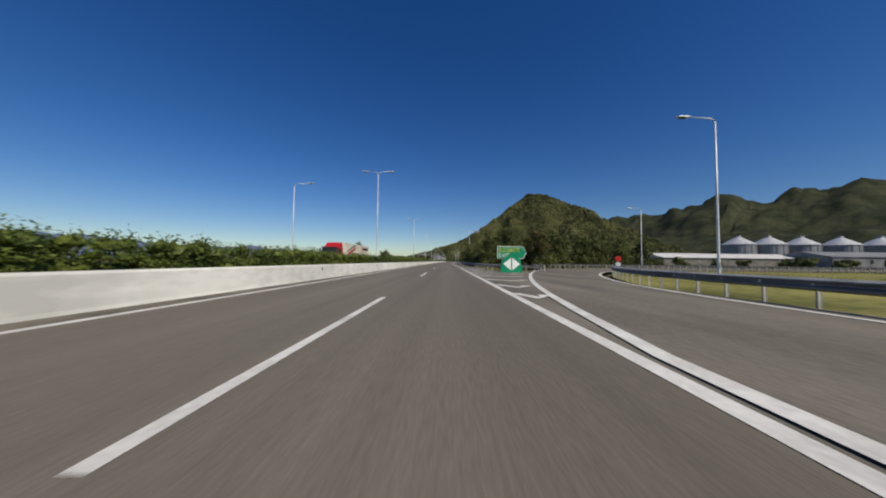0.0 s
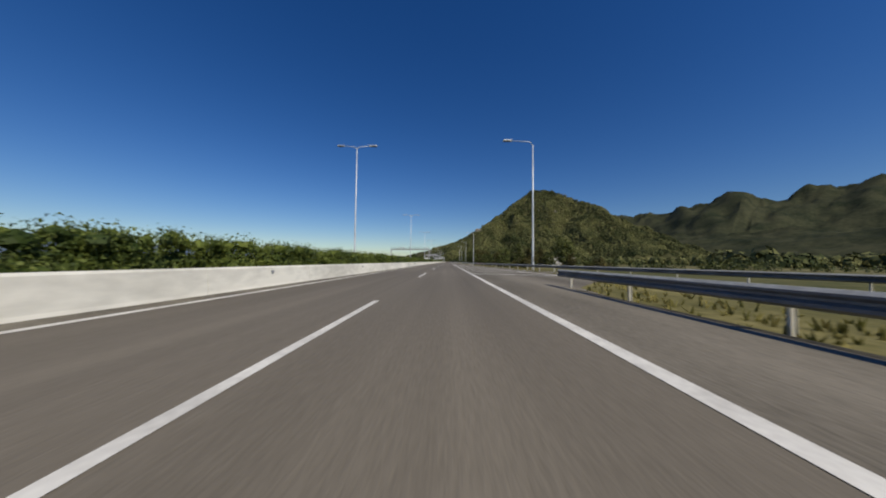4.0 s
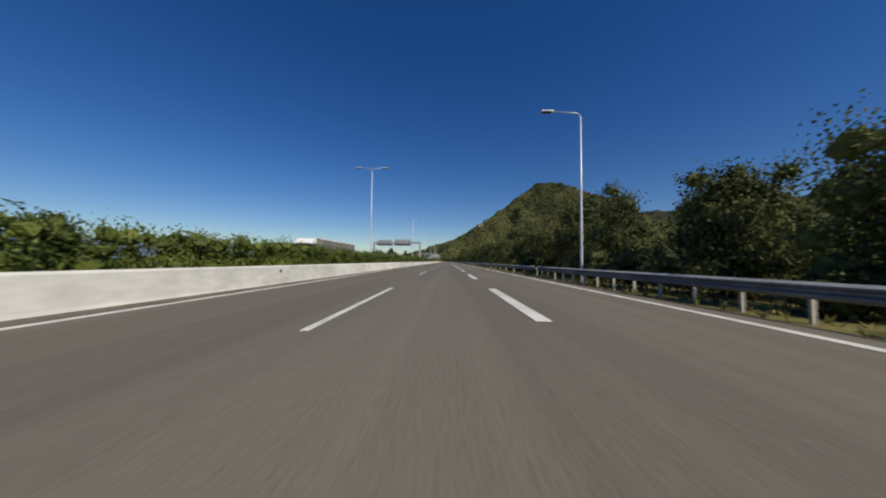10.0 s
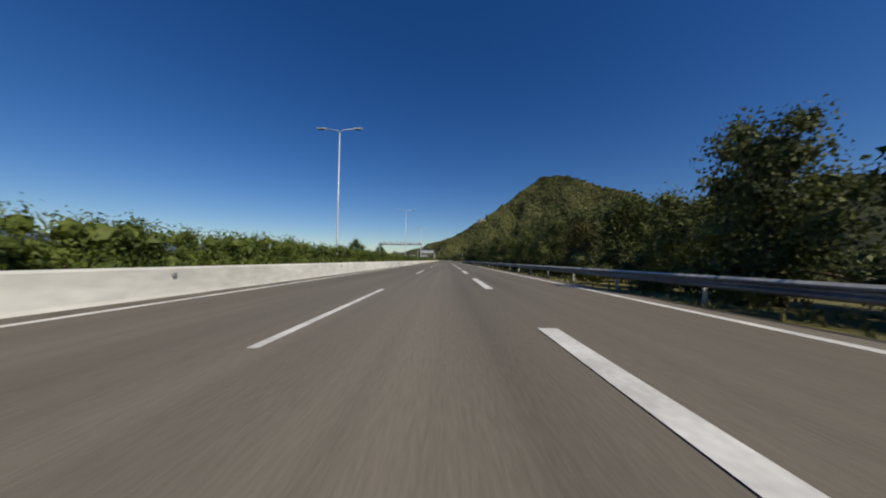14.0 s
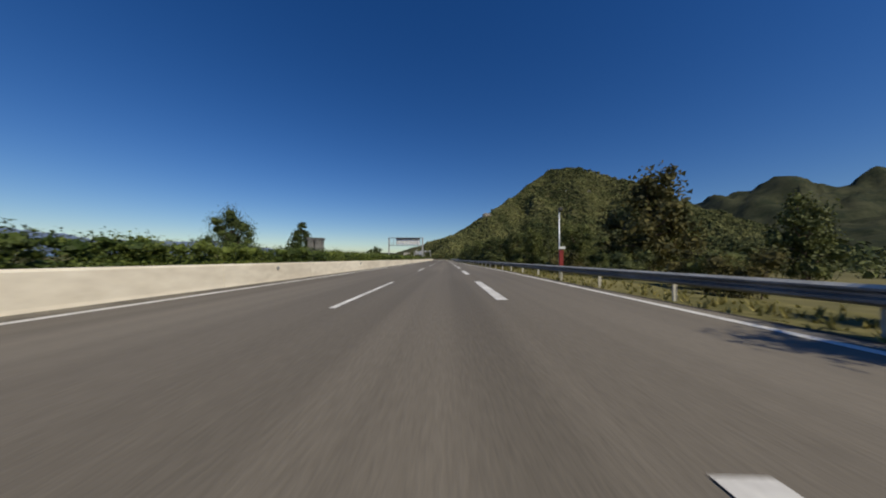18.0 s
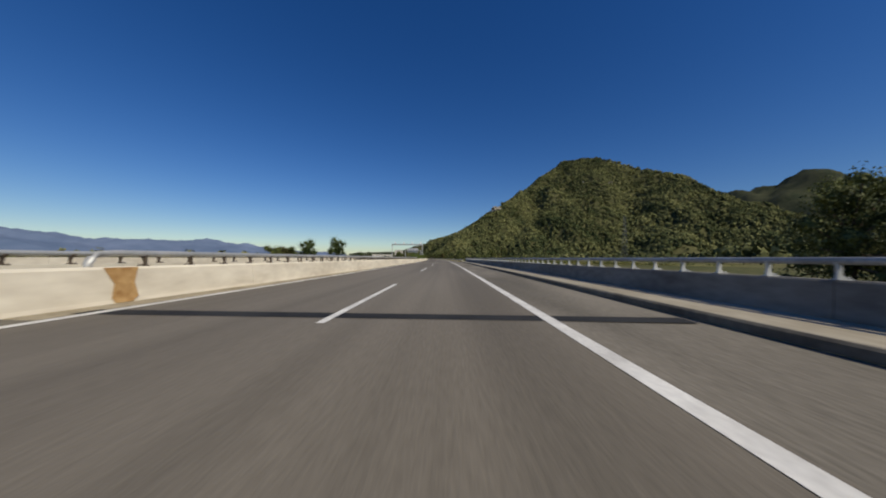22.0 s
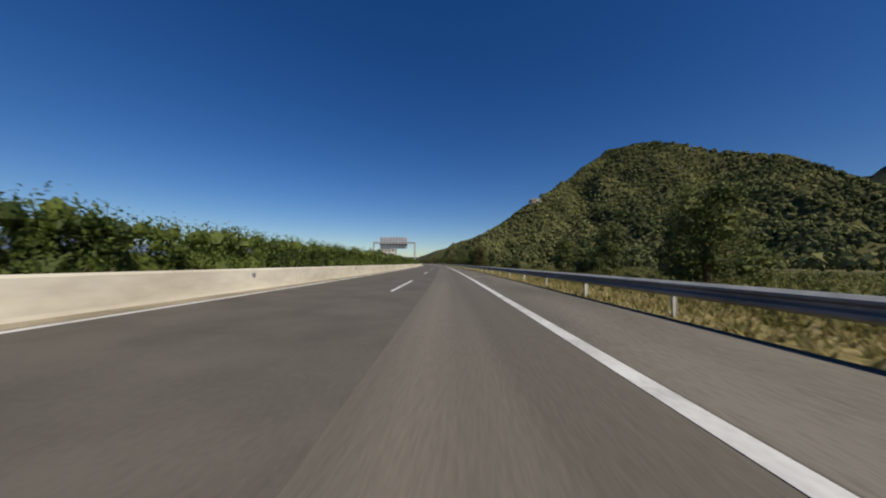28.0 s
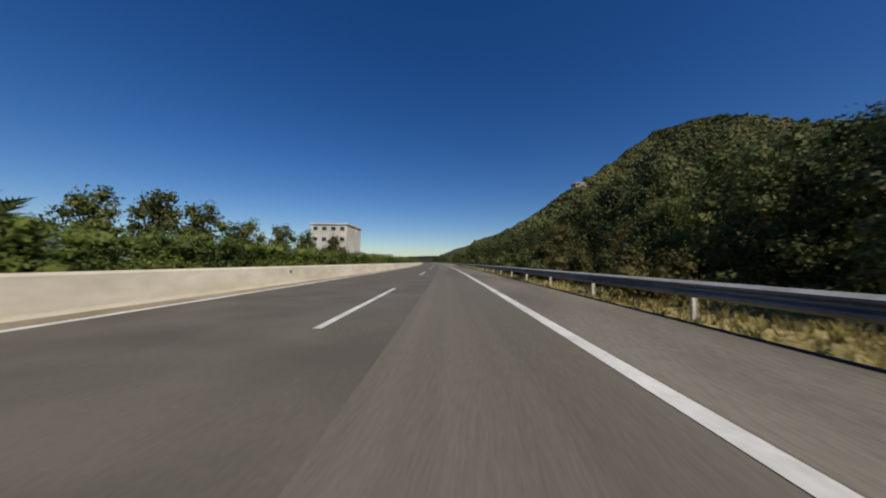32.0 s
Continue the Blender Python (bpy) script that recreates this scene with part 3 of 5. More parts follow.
bracket, bracket_dark = bracket_mesh(0.17, 0.08, RAIL_STEEL), bracket_mesh(0.1, 0.2, BRACKET_SHADED)


def bridge_rail(off, base, mirror, mesh, spacing, s0, s1, deep=0.12, steel=RAIL_STEEL, thick=0.07):
    """A tubular rail on brackets whose ends bend down; deep: how far the ends reach."""
    s = s0 + 1.0
    while s < s1 - 0.5:
        ob = part("rail_post", mesh, None, bridge)
        ob.matrix_basis = stand(s, off, base, 180 if mirror else 0)
        s += spacing
    bm = bmesh.new()
    q = -1 if mirror else 1
    n = 24
    pts = [at(s0 + 0.4 + (s1 - s0 - 0.8) * i / n, off + q * 0.06, base + 0.29) for i in range(n + 1)]
    bend = [(0.0, -deep), (0.0, 0.06), (0.05, 0.17), (0.17, 0.26)]
    first = [at(s0 - 0.1 + a, off + q * 0.06, base + b) for a, b in bend]
    last = [at(s1 + 0.1 - a, off + q * 0.06, base + b) for a, b in bend[::-1]]
    tube(bm, first + pts + last, thick, 10)
    part("top_rail", bm, steel, bridge, "galvanised tubular top rail")


bridge_rail(5.8, 0.77, False, bracket, 0.98, *DECK, 0.6, STEEL_DULL, 0.058)
bridge_rail(-7.16, 0.76, True, bracket_dark, 1.24, 706.4, 776.6)
bridge_rail(-10.45, 0.74, False, bracket_dark, 1.24, s0, s1)
bridge_rail(-22.9, 0.8, False, bracket_dark, 1.24, s0, s1)
for i in range(9):
    part("marker_post", boxed(-0.03, 0.03, -0.02, 0.02, -1.3, 1.1, 0.005), POST_PALE, bridge, "thin pale post on the far parapet").matrix_basis = stand(786.5 + 2.75 * i, -23.3, 0.8)
drain = tagged(new("drain_box"), "low pale concrete drain box behind the guardrail", "drain box")
drain.matrix_basis = stand(689.8, 7.0, -0.3)
part("body", boxed(-0.9, 0.9, -0.6, 0.6, -0.1, 0.42, 0.03), RENDERED, drain)
part("cover", boxed(-0.7, 0.7, -0.45, 0.45, 0.42, 0.47, 0.015), CONCRETE_GREY, drain)
for s in (s0 + 0.5, s1 - 0.6):
    strip("expansion_joint", road, -1.2, s, s + 0.45, 10.6, 1, 0.005, RUBBER)
rust = [at(s, o, z) for s, o, z in ((706.42, -7.04, 0.75), (707.1, -7.04, 0.75), (707.0, -7.005, 0.42), (707.08, -6.985, 0.12), (706.95, -6.965, 0.01), (706.62, -6.965, 0.01), (706.55, -6.985, 0.12), (706.6, -7.005, 0.42))]
part("rust_streak", mesh_of("rust_streak", rust, [(0, 1, 2, 7), (7, 2, 3, 6), (6, 3, 4, 5)], RUST), None, bridge, "rust-brown stained end of the parapet")
tagged(new("gravel_bank", ribbon("gravel_bank", [(-10.7, -0.1), (-10.72, -0.5), (-7.4, -0.5), (-7.38, 0.0)], 703, 779, 4, CONCRETE_GREY)), "grey gap floor between the bridge decks", "bank", kind="structure")

# ---- street lamps ----
def lamp_proto(double):
    lamp = new("street_lamp")
    top = 11.4 if double else 10.0
    bm = bmesh.new()
    tube(bm, [(0, 0, -0.3), (0, 0, 0.4), (0, 0, 5), (0, 0, top - 0.25)], [0.1, 0.085, 0.065, 0.042], 10)
    pole = part("pole", bm, LAMP_STEEL, lamp)
    part("access_door", boxed(-0.05, 0.05, -0.1, -0.07, 0.75, 1.15, 0.01), STEEL_DULL, pole)
    part("base_plate", boxed(-0.22, 0.22, -0.22, 0.22, -0.3, 0.14, 0.02), CONCRETE_GREY, lamp)
    for side in ((-1, 1) if double else (-1,)):
        reach = 1.15 if double else 1.6
        bm = bmesh.new()
        tube(bm, [(0, 0, top - 0.32), (side * 0.12, 0, top - 0.12), (side * 0.3, 0, top - 0.04), (side * reach, 0, top + 0.05)], [0.045, 0.042, 0.036, 0.03], 8)
        part("arm", bm, LAMP_STEEL, lamp)
        bm = bmesh.new()
        box(bm, side * (reach + 0.34) - 0.36, side * (reach + 0.34) + 0.36, -0.14, 0.14, top + 0.0, top + 0.1, 0.04)
        head = part("lamp_head", bm, LAMP_STEEL, lamp, "flat pale grey lamp housing")
        part("lens", boxed(side * (reach + 0.4) - 0.24, side * (reach + 0.4) + 0.24, -0.1, 0.1, top - 0.022, top), DARK, head)
    return lamp


double = tagged(lamp_proto(True), "tall galvanised lamp post with two arms in the median hedge", "street lamp", "median lamps")
double.matrix_basis = stand(36.2, -8.6, 0.15)
for s in (75.2, 114.4, 155, 195.5, 235.6, 276, 316.2, 356, 395.8, 435.5, 473.2, 512, 549):
    copy_thing(double, stand(s, -8.7, 0.15))
single = tagged(lamp_proto(False), "tall galvanised lamp post with one arm behind the guardrail", "street lamp", "roadside lamps")
single.matrix_basis = stand(218.8, 7.7, -0.1)
for s, off in ((259, 7.7), (299.5, 7.7), (339.8, 7.7)):
    copy_thing(single, stand(s, off, -0.2))
for s, off, turn, size in ((24.5, 20.5, 0, 1.27), (54, 34, 0, 1.1), (51, -26.5, 180, 1.42)):
    tagged(copy_thing(single, stand(s, off, -0.25, turn, size)), "very tall galvanised lamp mast with one arm beside the junction", "street lamp", "junction lamps")
mast = copy_thing(single, stand(172, 12.4, -0.3, 0, 1.95))
tagged(mast, "very tall galvanised lamp mast with one arm behind the guardrail", "street lamp", "roadside lamps")
# ---- gantries over the opposite carriageway ----
def bar(name, parent, a, b, w, material, label=""):
    """A square bar from a to b."""
    bm = bmesh.new()
    tube(bm, [a, b], w * 0.7071, 4)
    for f in bm.faces:
        f.smooth = False
    return part(name, bm, material, parent, label)


def posts(g, x0, x1, top, w=0.48):
    for x in (x0, x1):
        p = part("column", boxed(x - w / 2, x + w / 2, -w * 0.7, w * 0.7, -0.3, top, 0.02), GANTRY_STEEL, g)
        part("footing", boxed(x - 0.6, x + 0.6, -0.7, 0.7, -0.4, 0.45, 0.04), CONCRETE_GREY, p)


def board(g, x0, x1, z0, z1, y, ribs, material=None):
    b = part("sign_board", boxed(x0, x1, y - 0.03, y + 0.03, z0, z1, 0.01), material or ALUMINIUM, g, "bare aluminium back of a sign board")
    k = max(2, round((z1 - z0) / 0.3))
    for i in range(1, k):
        z = z0 + (z1 - z0) * i / k
        part("stiffener", boxed(x0, x1, y - 0.06, y - 0.03, z - 0.015, z + 0.015), ALUMINIUM, b)
    for i in range(ribs):
        x = x0 + (x1 - x0) * (i + 0.5) / ribs
        part("bracket", boxed(x - 0.06, x + 0.06, y - 0.3, y - 0.06, z0 + 0.05, z1 - 0.1), STEEL_DULL, b)


def skewed(s):
    """Beside the road at s, turned a little so that the far end stands further on."""
    return Matrix.Translation(at(s, -9.0)) @ pose(0, 0, 0, 0, 0, math.degrees(heading(s)) - 9) @ Matrix.Translation((9.0, 0, 0))


def beam_gantry(s, x0, x1, top, label, boards=(), boxes=(), catwalk=False):
    g = tagged(new("sign_gantry"), label, "gantry", "gantries")
    g.matrix_basis = skewed(s)
    posts(g, x0, x1, top, 0.46 if boards else 0.3)
    part("beam", boxed(x0 - 0.16, x1 + 0.16, -0.26, 0.26, top - 0.5, top, 0.02), GANTRY_STEEL, g)
    part("flange", boxed(x0 - 0.2, x1 + 0.2, -0.32, 0.32, top, top + 0.05), STEEL, g)
    for a, b, z0, z1, ribs in boards:
        board(g, a, b, z0, z1, 0.45, ribs)
        part("lamp_tray", boxed(a, b, -0.75, -0.35, top - 1.0, top - 0.93), STEEL_DULL, g)
        for i in range(ribs):
            x = a + (b - a) * (i + 0.5) / ribs
            part("light_box", boxed(x - 0.3, x + 0.3, -0.8, -0.3, top - 0.9, top - 0.52, 0.03), DARK, g)
    for x, w, h in boxes:
        bx = part("detector_box", boxed(x - w / 2, x + w / 2, -0.2, 0.2, top + 0.25, top + 0.25 + h, 0.02), WHITE_SIGN, g, "pale detector cabinet")
        part("bracket", boxed(x - 0.05, x + 0.05, -0.05, 0.05, top, top + 0.26), STEEL, bx)
    if catwalk:
        k = round((x1 - x0) / 1.3)
        for i in range(k + 1):
            x = x0 + (x1 - x0) * i / k
            bar("handrail_post", g, (x, -0.3, top), (x, -0.3, top + 0.7), 0.05, STEEL)
        for z in (0.35, 0.7):
            bar("handrail", g, (x0, -0.3, top + z), (x1, -0.3, top + z), 0.045, STEEL)
    return g


beam_gantry(265.0, -27.6, -9.0, 6.7, "grey steel toll gantry with pale boxes on top", boxes=((-9.9, 0.6, 0.5), (-21.8, 0.9, 0.6), (-23.6, 0.5, 0.5)), catwalk=True)
beam_gantry(416.5, -24.4, -8.9, 6.95, "grey steel sign gantry carrying two boards seen from behind", boards=((-23.2, -18.2, 5.9, 7.8, 6), (-17.4, -12.0, 5.9, 7.95, 5)))
beam_gantry(555.5, -24.8, -9.0, 6.7, "grey steel toll gantry with handrail and pale boxes", boxes=((-9.6, 0.9, 0.75), (-13.2, 0.4, 0.4), (-16.8, 0.7, 0.6), (-20.0, 0.6, 0.6), (-23.0, 0.8, 0.6)), catwalk=True)
beam_gantry(843.5, -24.0, -9.0, 7.6, "slim grey toll gantry with four pale boxes", boxes=((-9.8, 0.8, 0.7), (-14.0, 0.7, 0.6), (-18.2, 0.7, 0.7), (-22.6, 0.7, 0.6)))
beam_gantry(1000.7, -24.6, -9.0, 8.6, "grey steel sign gantry with a wide board seen from behind", boards=((-22.3, -11.9, 6.3, 10.6, 9),))

vms = tagged(new("sign_gantry"), "tall lattice gantry with a message board seen from behind", "gantry", "gantries")
vms.matrix_basis = skewed(692)
posts(vms, -23.2, -9.0, 9.5, 0.42)
for y in (-0.5, 0.5):
    for z in (6.3, 9.4):
        bar("chord", vms, (-23.2, y, z), (-9.0, y, z), 0.2, STEEL_DULL)
for i in range(8):
    x = -23.2 + 14.2 * i / 7
    bar("strut", vms, (x, -0.5, 6.3), (x, -0.5, 9.4), 0.09, STEEL)
    bar("strut", vms, (x, -0.5, 9.4), (x, 0.5, 9.4), 0.08, STEEL)
    bar("strut", vms, (x, -0.5, 6.3), (x, 0.5, 6.3), 0.08, STEEL)
bar("handrail", vms, (-23.2, -0.55, 7.3), (-9.0, -0.55, 7.3), 0.05, STEEL)
panel = part("message_board", boxed(-20.2, -10.2, 0.1, 0.6, 6.7, 9.3, 0.03), WHITE_SIGN, vms, "white metal back of a message board")
for i in range(6):
    x = -20.2 + 10 * (i + 0.02) / 5.05
    part("cabinet_door", boxed(x, x + 0.07, 0.06, 0.1, 6.75, 9.25), STEEL_DULL, panel)
part("shade_strip", boxed(-20.2, -10.2, -0.25, 0.1, 8.85, 9.3, 0.02), DARK, panel)
for x in (-22.4, -9.3):
    part("control_box", boxed(x - 0.2, x + 0.2, -0.5, -0.2, 1.2, 2.0, 0.02), DARK, vms)


# ---- signs ----
def lettering(text, size, material, parent, x, z, y, name="lettering"):
    cu = bpy.data.curves.new(name, "FONT")
    cu.body, cu.size, cu.align_x, cu.extrude = text, size, "LEFT", 0.002
    tmp = new("lettering_curve", cu)
    me = bpy.data.meshes.new_from_object(tmp.evaluated_get(bpy.context.evaluated_depsgraph_get()))
    bpy.data.objects.remove(tmp)
    me.materials.clear()
    me.materials.append(material)
    ob = part(name, me, None, parent)
    ob.matrix_basis = pose(x, y, z, 90, 0, 0)
    return ob


def plate(points, y, depth):
    """A flat plate of an outline in x and z."""
    bm = bmesh.new()
    f = bm.faces.new([bm.verts.new((x, y, z)) for x, z in points])
    r = bmesh.ops.extrude_face_region(bm, geom=[f])
    bmesh.ops.translate(bm, verts=[v for v in r["geom"] if isinstance(v, bmesh.types.BMVert)], vec=(0, depth, 0))
    bmesh.ops.recalc_face_normals(bm, faces=bm.faces)
    return bm


exit_sign = tagged(new("exit_sign"), "green arrow-shaped exit sign on two posts", "road sign")
exit_sign.matrix_basis = stand(46.8, 9.6, -0.2)
outer = [(-2.2, 1.75), (1.75, 1.75), (2.2, 2.65), (1.75, 3.6), (-2.2, 3.6)]
part("rim", plate(outer, -0.01, 0.03), WHITE_SIGN, exit_sign, "white rim")
face = part("sign_face", plate([(x * 0.965, 2.67 + (z - 2.67) * 0.93) for x, z in outer], -0.018, 0.008), GREEN_SIGN, exit_sign)
lettering("ΕΞΟΔΟΣ", 0.78, YELLOW_SIGN, face, -1.95, 2.78, -0.022)
lettering("EXIT", 0.78, WHITE_SIGN, face, -1.95, 1.98, -0.022)
for x in (-1.5, 1.3):
    bm = bmesh.new()
    tube(bm, [(x, 0.08, -0.3), (x, 0.08, 3.5)], 0.055, 10)
    part("post", bm, STEEL, exit_sign)
gore_sign = tagged(new("gore_sign"), "green gore marker board with white split arrowheads", "road sign")
gore_sign.matrix_basis = stand(30, 5.9, -0.02)
outline = [(-1.0, 0.03), (1.0, 0.03), (0.98, 0.75)] + [(0.93 * math.cos(i * math.pi / 10), 0.85 + 0.8 * math.sin(i * math.pi / 10)) for i in range(11)] + [(-0.98, 0.75)]
part("board", plate(outline, 0.0, 0.5), GREEN_SIGN, gore_sign, "rounded green gore board")
part("arrowhead", plate([(-0.06, 0.25), (-0.06, 1.45), (-0.8, 0.85)], -0.012, 0.012), WHITE_SIGN, gore_sign)
part("arrowhead", plate([(0.06, 0.25), (0.8, 0.85), (0.06, 1.45)], -0.012, 0.012), WHITE_SIGN, gore_sign)
for x in (-0.6, 0.6):
    part("post", boxed(x - 0.04, x + 0.04, 0.5, 0.58, -0.3, 1.3), STEEL, gore_sign)
limit = tagged(new("ramp_sign"), "red warning disc above a white round plate on the ramp", "road sign")
limit.matrix_basis = stand(36, 19.5, -0.3, -25)
for z, r, sheet in ((1.85, 0.33, RED_SIGN), (1.2, 0.27, WHITE_SIGN)):
    part("disc", plate([(r * math.cos(i * math.pi / 10), z + r * math.sin(i * math.pi / 10)) for i in range(20)], -0.02, 0.02), sheet, limit)
bm = bmesh.new()
tube(bm, [(0, 0.05, -0.3), (0, 0.05, 2.1)], 0.035, 8)
part("post", bm, STEEL, limit)
warning = tagged(new("roadside_sign"), "tall pale post with a dark red box behind the guardrail", "road sign")
warning.matrix_basis = stand(592.6, 7.7, -0.3)
bm = bmesh.new()
tube(bm, [(0, 0.05, -0.3), (0, 0.05, 4.7)], 0.042, 10)
part("post", bm, LAMP_STEEL, warning)
part("panel", boxed(-0.04, 0.24, -0.06, 0.06, 0.85, 2.0, 0.02), RED_DULL, warning)
part("panel_band", boxed(-0.05, 0.34, -0.09, 0.05, 2.08, 2.22, 0.01), WHITE_SIGN, warning)
part("camera_head", boxed(-0.08, 0.16, -0.18, 0.1, 4.6, 4.8, 0.03), DARK, warning)


# small green distance marker behind the guardrail
marker = tagged(new("distance_marker"), "small green road marker with a white border on a thin post", "road sign")
marker.matrix_basis = stand(567.1, 7.35, -0.25)
sheet = part("sheet", boxed(-0.33, 0.33, -0.012, 0.012, 1.04, 1.42, 0.004), WHITE_SIGN, marker, "white border of the sheet")
part("field", boxed(-0.315, 0.315, -0.018, 0.0, 1.055, 1.405, 0.002), GREEN_SIGN, sheet, "green field")
for x0, x1, z0, z1 in ((-0.2, -0.05, 1.16, 1.3), (0.0, 0.08, 1.16, 1.3), (0.12, 0.22, 1.2, 1.3)):
    part("bar", boxed(x0, x1, -0.022, -0.01, z0, z1, 0.001), WHITE_SIGN, sheet, "white bar")
bm = bmesh.new()
tube(bm, [(0, 0.03, -0.3), (0, 0.03, 1.4)], 0.03, 8)
part("post", bm, STEEL, marker)

# red board and broken slabs by the lamp beyond the joining lane
stand_board = tagged(new("barrier_board"), "weathered dark red board on two short stakes", "barrier")
stand_board.matrix_basis = stand(222.8, 9.7, -0.3, 10)
part("board", boxed(-0.75, 0.75, -0.02, 0.02, 0.9, 1.04, 0.006), RED_DULL, stand_board)
for x in (-0.6, 0.6):
    part("stake", boxed(x - 0.035, x + 0.035, 0.022, 0.08, -0.2, 1.0, 0.006), BARK, stand_board)
dice = random.Random(4)
for i in range(7):
    slab = tagged(new("slab"), "broken pale concrete slab lying in the grass", "slab", "broken slabs")
    slab.matrix_basis = stand(219.4 + 0.7 * i + dice.uniform(-0.3, 0.3), 7.9 + dice.uniform(-0.2, 0.9), -0.17, dice.uniform(0, 180))
    w, h = dice.uniform(0.18, 0.42), dice.uniform(0.12, 0.28)
    part("piece", boxed(-w, w, -h, h, -0.04, dice.uniform(0.05, 0.13), 0.02), WALKWAY, slab)

# ---- lorry on the opposite carriageway ----
TRUCK_DARK = mat("dark_truck_paint", (0.012, 0.016, 0.025), (0.03, 0.035, 0.05), 0.3, 5, 0.5, spec=0.5)
TARP_GREY = mat("grey_tarpaulin", (0.2, 0.19, 0.165), (0.29, 0.275, 0.24), 0.65, 2, 0.5)


def lorry(m, paint, cap, cover, label, top, striped):
    """A tractor and a curtain-sided semi-trailer, front towards -y."""
    truck = tagged(new("lorry"), label, "lorry", "lorries")
    truck.matrix_basis = m
    cab = part("cab", boxed(-1.22, 1.22, 0.1, 2.3, 0.55, 3.0, 0.2), paint, truck)
    part("windscreen", boxed(-1.1, 1.1, 0.07, 0.12, 1.9, 2.75, 0.02), GLASS, cab)
    part("side_window", boxed(1.2, 1.24, 0.45, 1.3, 1.95, 2.7, 0.015), GLASS, cab)
    part("sun_visor", boxed(-1.15, 1.15, -0.12, 0.15, 2.78, 2.95, 0.03), DARK, cab)
    part("grille", boxed(-0.9, 0.9, 0.05, 0.12, 0.95, 1.7, 0.02), DARK, cab)
    for x in (-0.95, 0.95):
        part("headlight", boxed(x - 0.17, x + 0.17, 0.02, 0.1, 0.72, 0.92, 0.03), WHITE_SIGN, cab)
    bm = bmesh.new()
    v = [bm.verts.new(c) for c in ((-1.1, 0.75, 2.98), (1.1, 0.75, 2.98), (1.1, 2.3, 2.98), (-1.1, 2.3, 2.98), (-1.0, 1.55, top - 0.12), (1.0, 1.55, top - 0.12), (1.05, 2.3, top - 0.04), (-1.05, 2.3, top - 0.04))]
    for f in ((3, 2, 1, 0), (4, 5, 6, 7), (0, 1, 5, 4), (1, 2, 6, 5), (2, 3, 7, 6), (3, 0, 4, 7)):
        bm.faces.new([v[k] for k in f])
    bmesh.ops.bevel(bm, geom=list(bm.edges), offset=0.06, segments=2, affect="EDGES", profile=0.5)
    part("roof_deflector", bm, cap, truck)
    part("bumper", boxed(-1.22, 1.22, 0.0, 0.4, 0.35, 0.95, 0.06), DARK, truck)
    for x in (-1.37, 1.37):
        part("mirror", boxed(x - 0.12, x + 0.12, 0.0, 0.12, 2.0, 2.75, 0.04), DARK, truck)
    part("side_skirt", boxed(-1.15, 1.15, 2.4, 3.6, 0.5, 1.1, 0.05), paint, truck)
    trailer = part("trailer", boxed(-1.27, 1.27, 2.9, 16.6, 1.2, top, 0.04), cover, truck, "tarpaulin trailer body")
    for x in (-1.275, 1.275):
        part("roof_edge", boxed(x - 0.03, x + 0.03, 2.88, 16.62, top - 0.14, top + 0.02, 0.01), WHITE_SIGN, trailer, "pale roof edge rail")
        part("lower_edge", boxed(x - 0.025, x + 0.025, 2.9, 16.6, 1.16, 1.3, 0.01), DARK, trailer)
        for i in range(1, 9):
            y = 2.9 + 13.7 * i / 9
            part("strap", boxed(x - 0.008, x + 0.008, y - 0.025, y + 0.025, 1.3, 2.0), DARK, trailer)
    part("chassis", boxed(-0.5, 0.5, 1.5, 16.4, 0.85, 1.2), DARK, truck)
    if striped:
        for y, z, w, paint_ in ((4.0, 1.75, 0.45, TRUCK_RED), (3.8, 2.3, 0.3, DARK)):
            v = [(1.283, y, z), (1.283, y + 4.2, z + 1.15), (1.283, y + 4.4, z + 1.15 + w), (1.283, y + 0.3, z + w)]
            part("tarpaulin_stripe", mesh_of("tarpaulin_stripe", v, [(0, 1, 2, 3)], paint_), None, trailer)
        v = [(1.283, 11.6, 3.0), (1.283, 12.6, 2.7), (1.283, 12.5, 3.5)]
        part("tarpaulin_emblem", mesh_of("tarpaulin_emblem", v, [(0, 1, 2)], TRUCK_RED), None, trailer)
        v = [(1.283, 12.8, 2.85), (1.283, 15.8, 2.85), (1.283, 15.8, 3.3), (1.283, 12.8, 3.3)]
        part("tarpaulin_emblem", mesh_of("tarpaulin_emblem", v, [(0, 1, 2, 3)], DARK), None, trailer)
    for y in (1.0, 3.2, 12.0, 13.3, 14.6):
        for x in (-1.0, 1.0):
            bm = bmesh.new()
            tube(bm, [(x - 0.15, y, 0.5), (x + 0.15, y, 0.5)], 0.5, 18)
            w = part("wheel", bm, RUBBER, truck)
            bm = bmesh.new()
            tube(bm, [(x - 0.16, y, 0.5), (x + 0.16, y, 0.5)], 0.27, 12)
            part("rim", bm, STEEL, w)
    return truck


lorry(stand(44.1, -17.4, -0.02), TRUCK_RED, TRUCK_RED, TARP, "red lorry with a cream tarpaulin semi-trailer", 3.75, True)
lorry(stand(357.1, -17.4, -0.02), TRUCK_DARK, WHITE_SIGN, TARP_GREY, "dark lorry with a grey curtain-sided semi-trailer", 3.75, False)

# ---- trees, bushes, hedge ----
rng = np.random.default_rng(7)


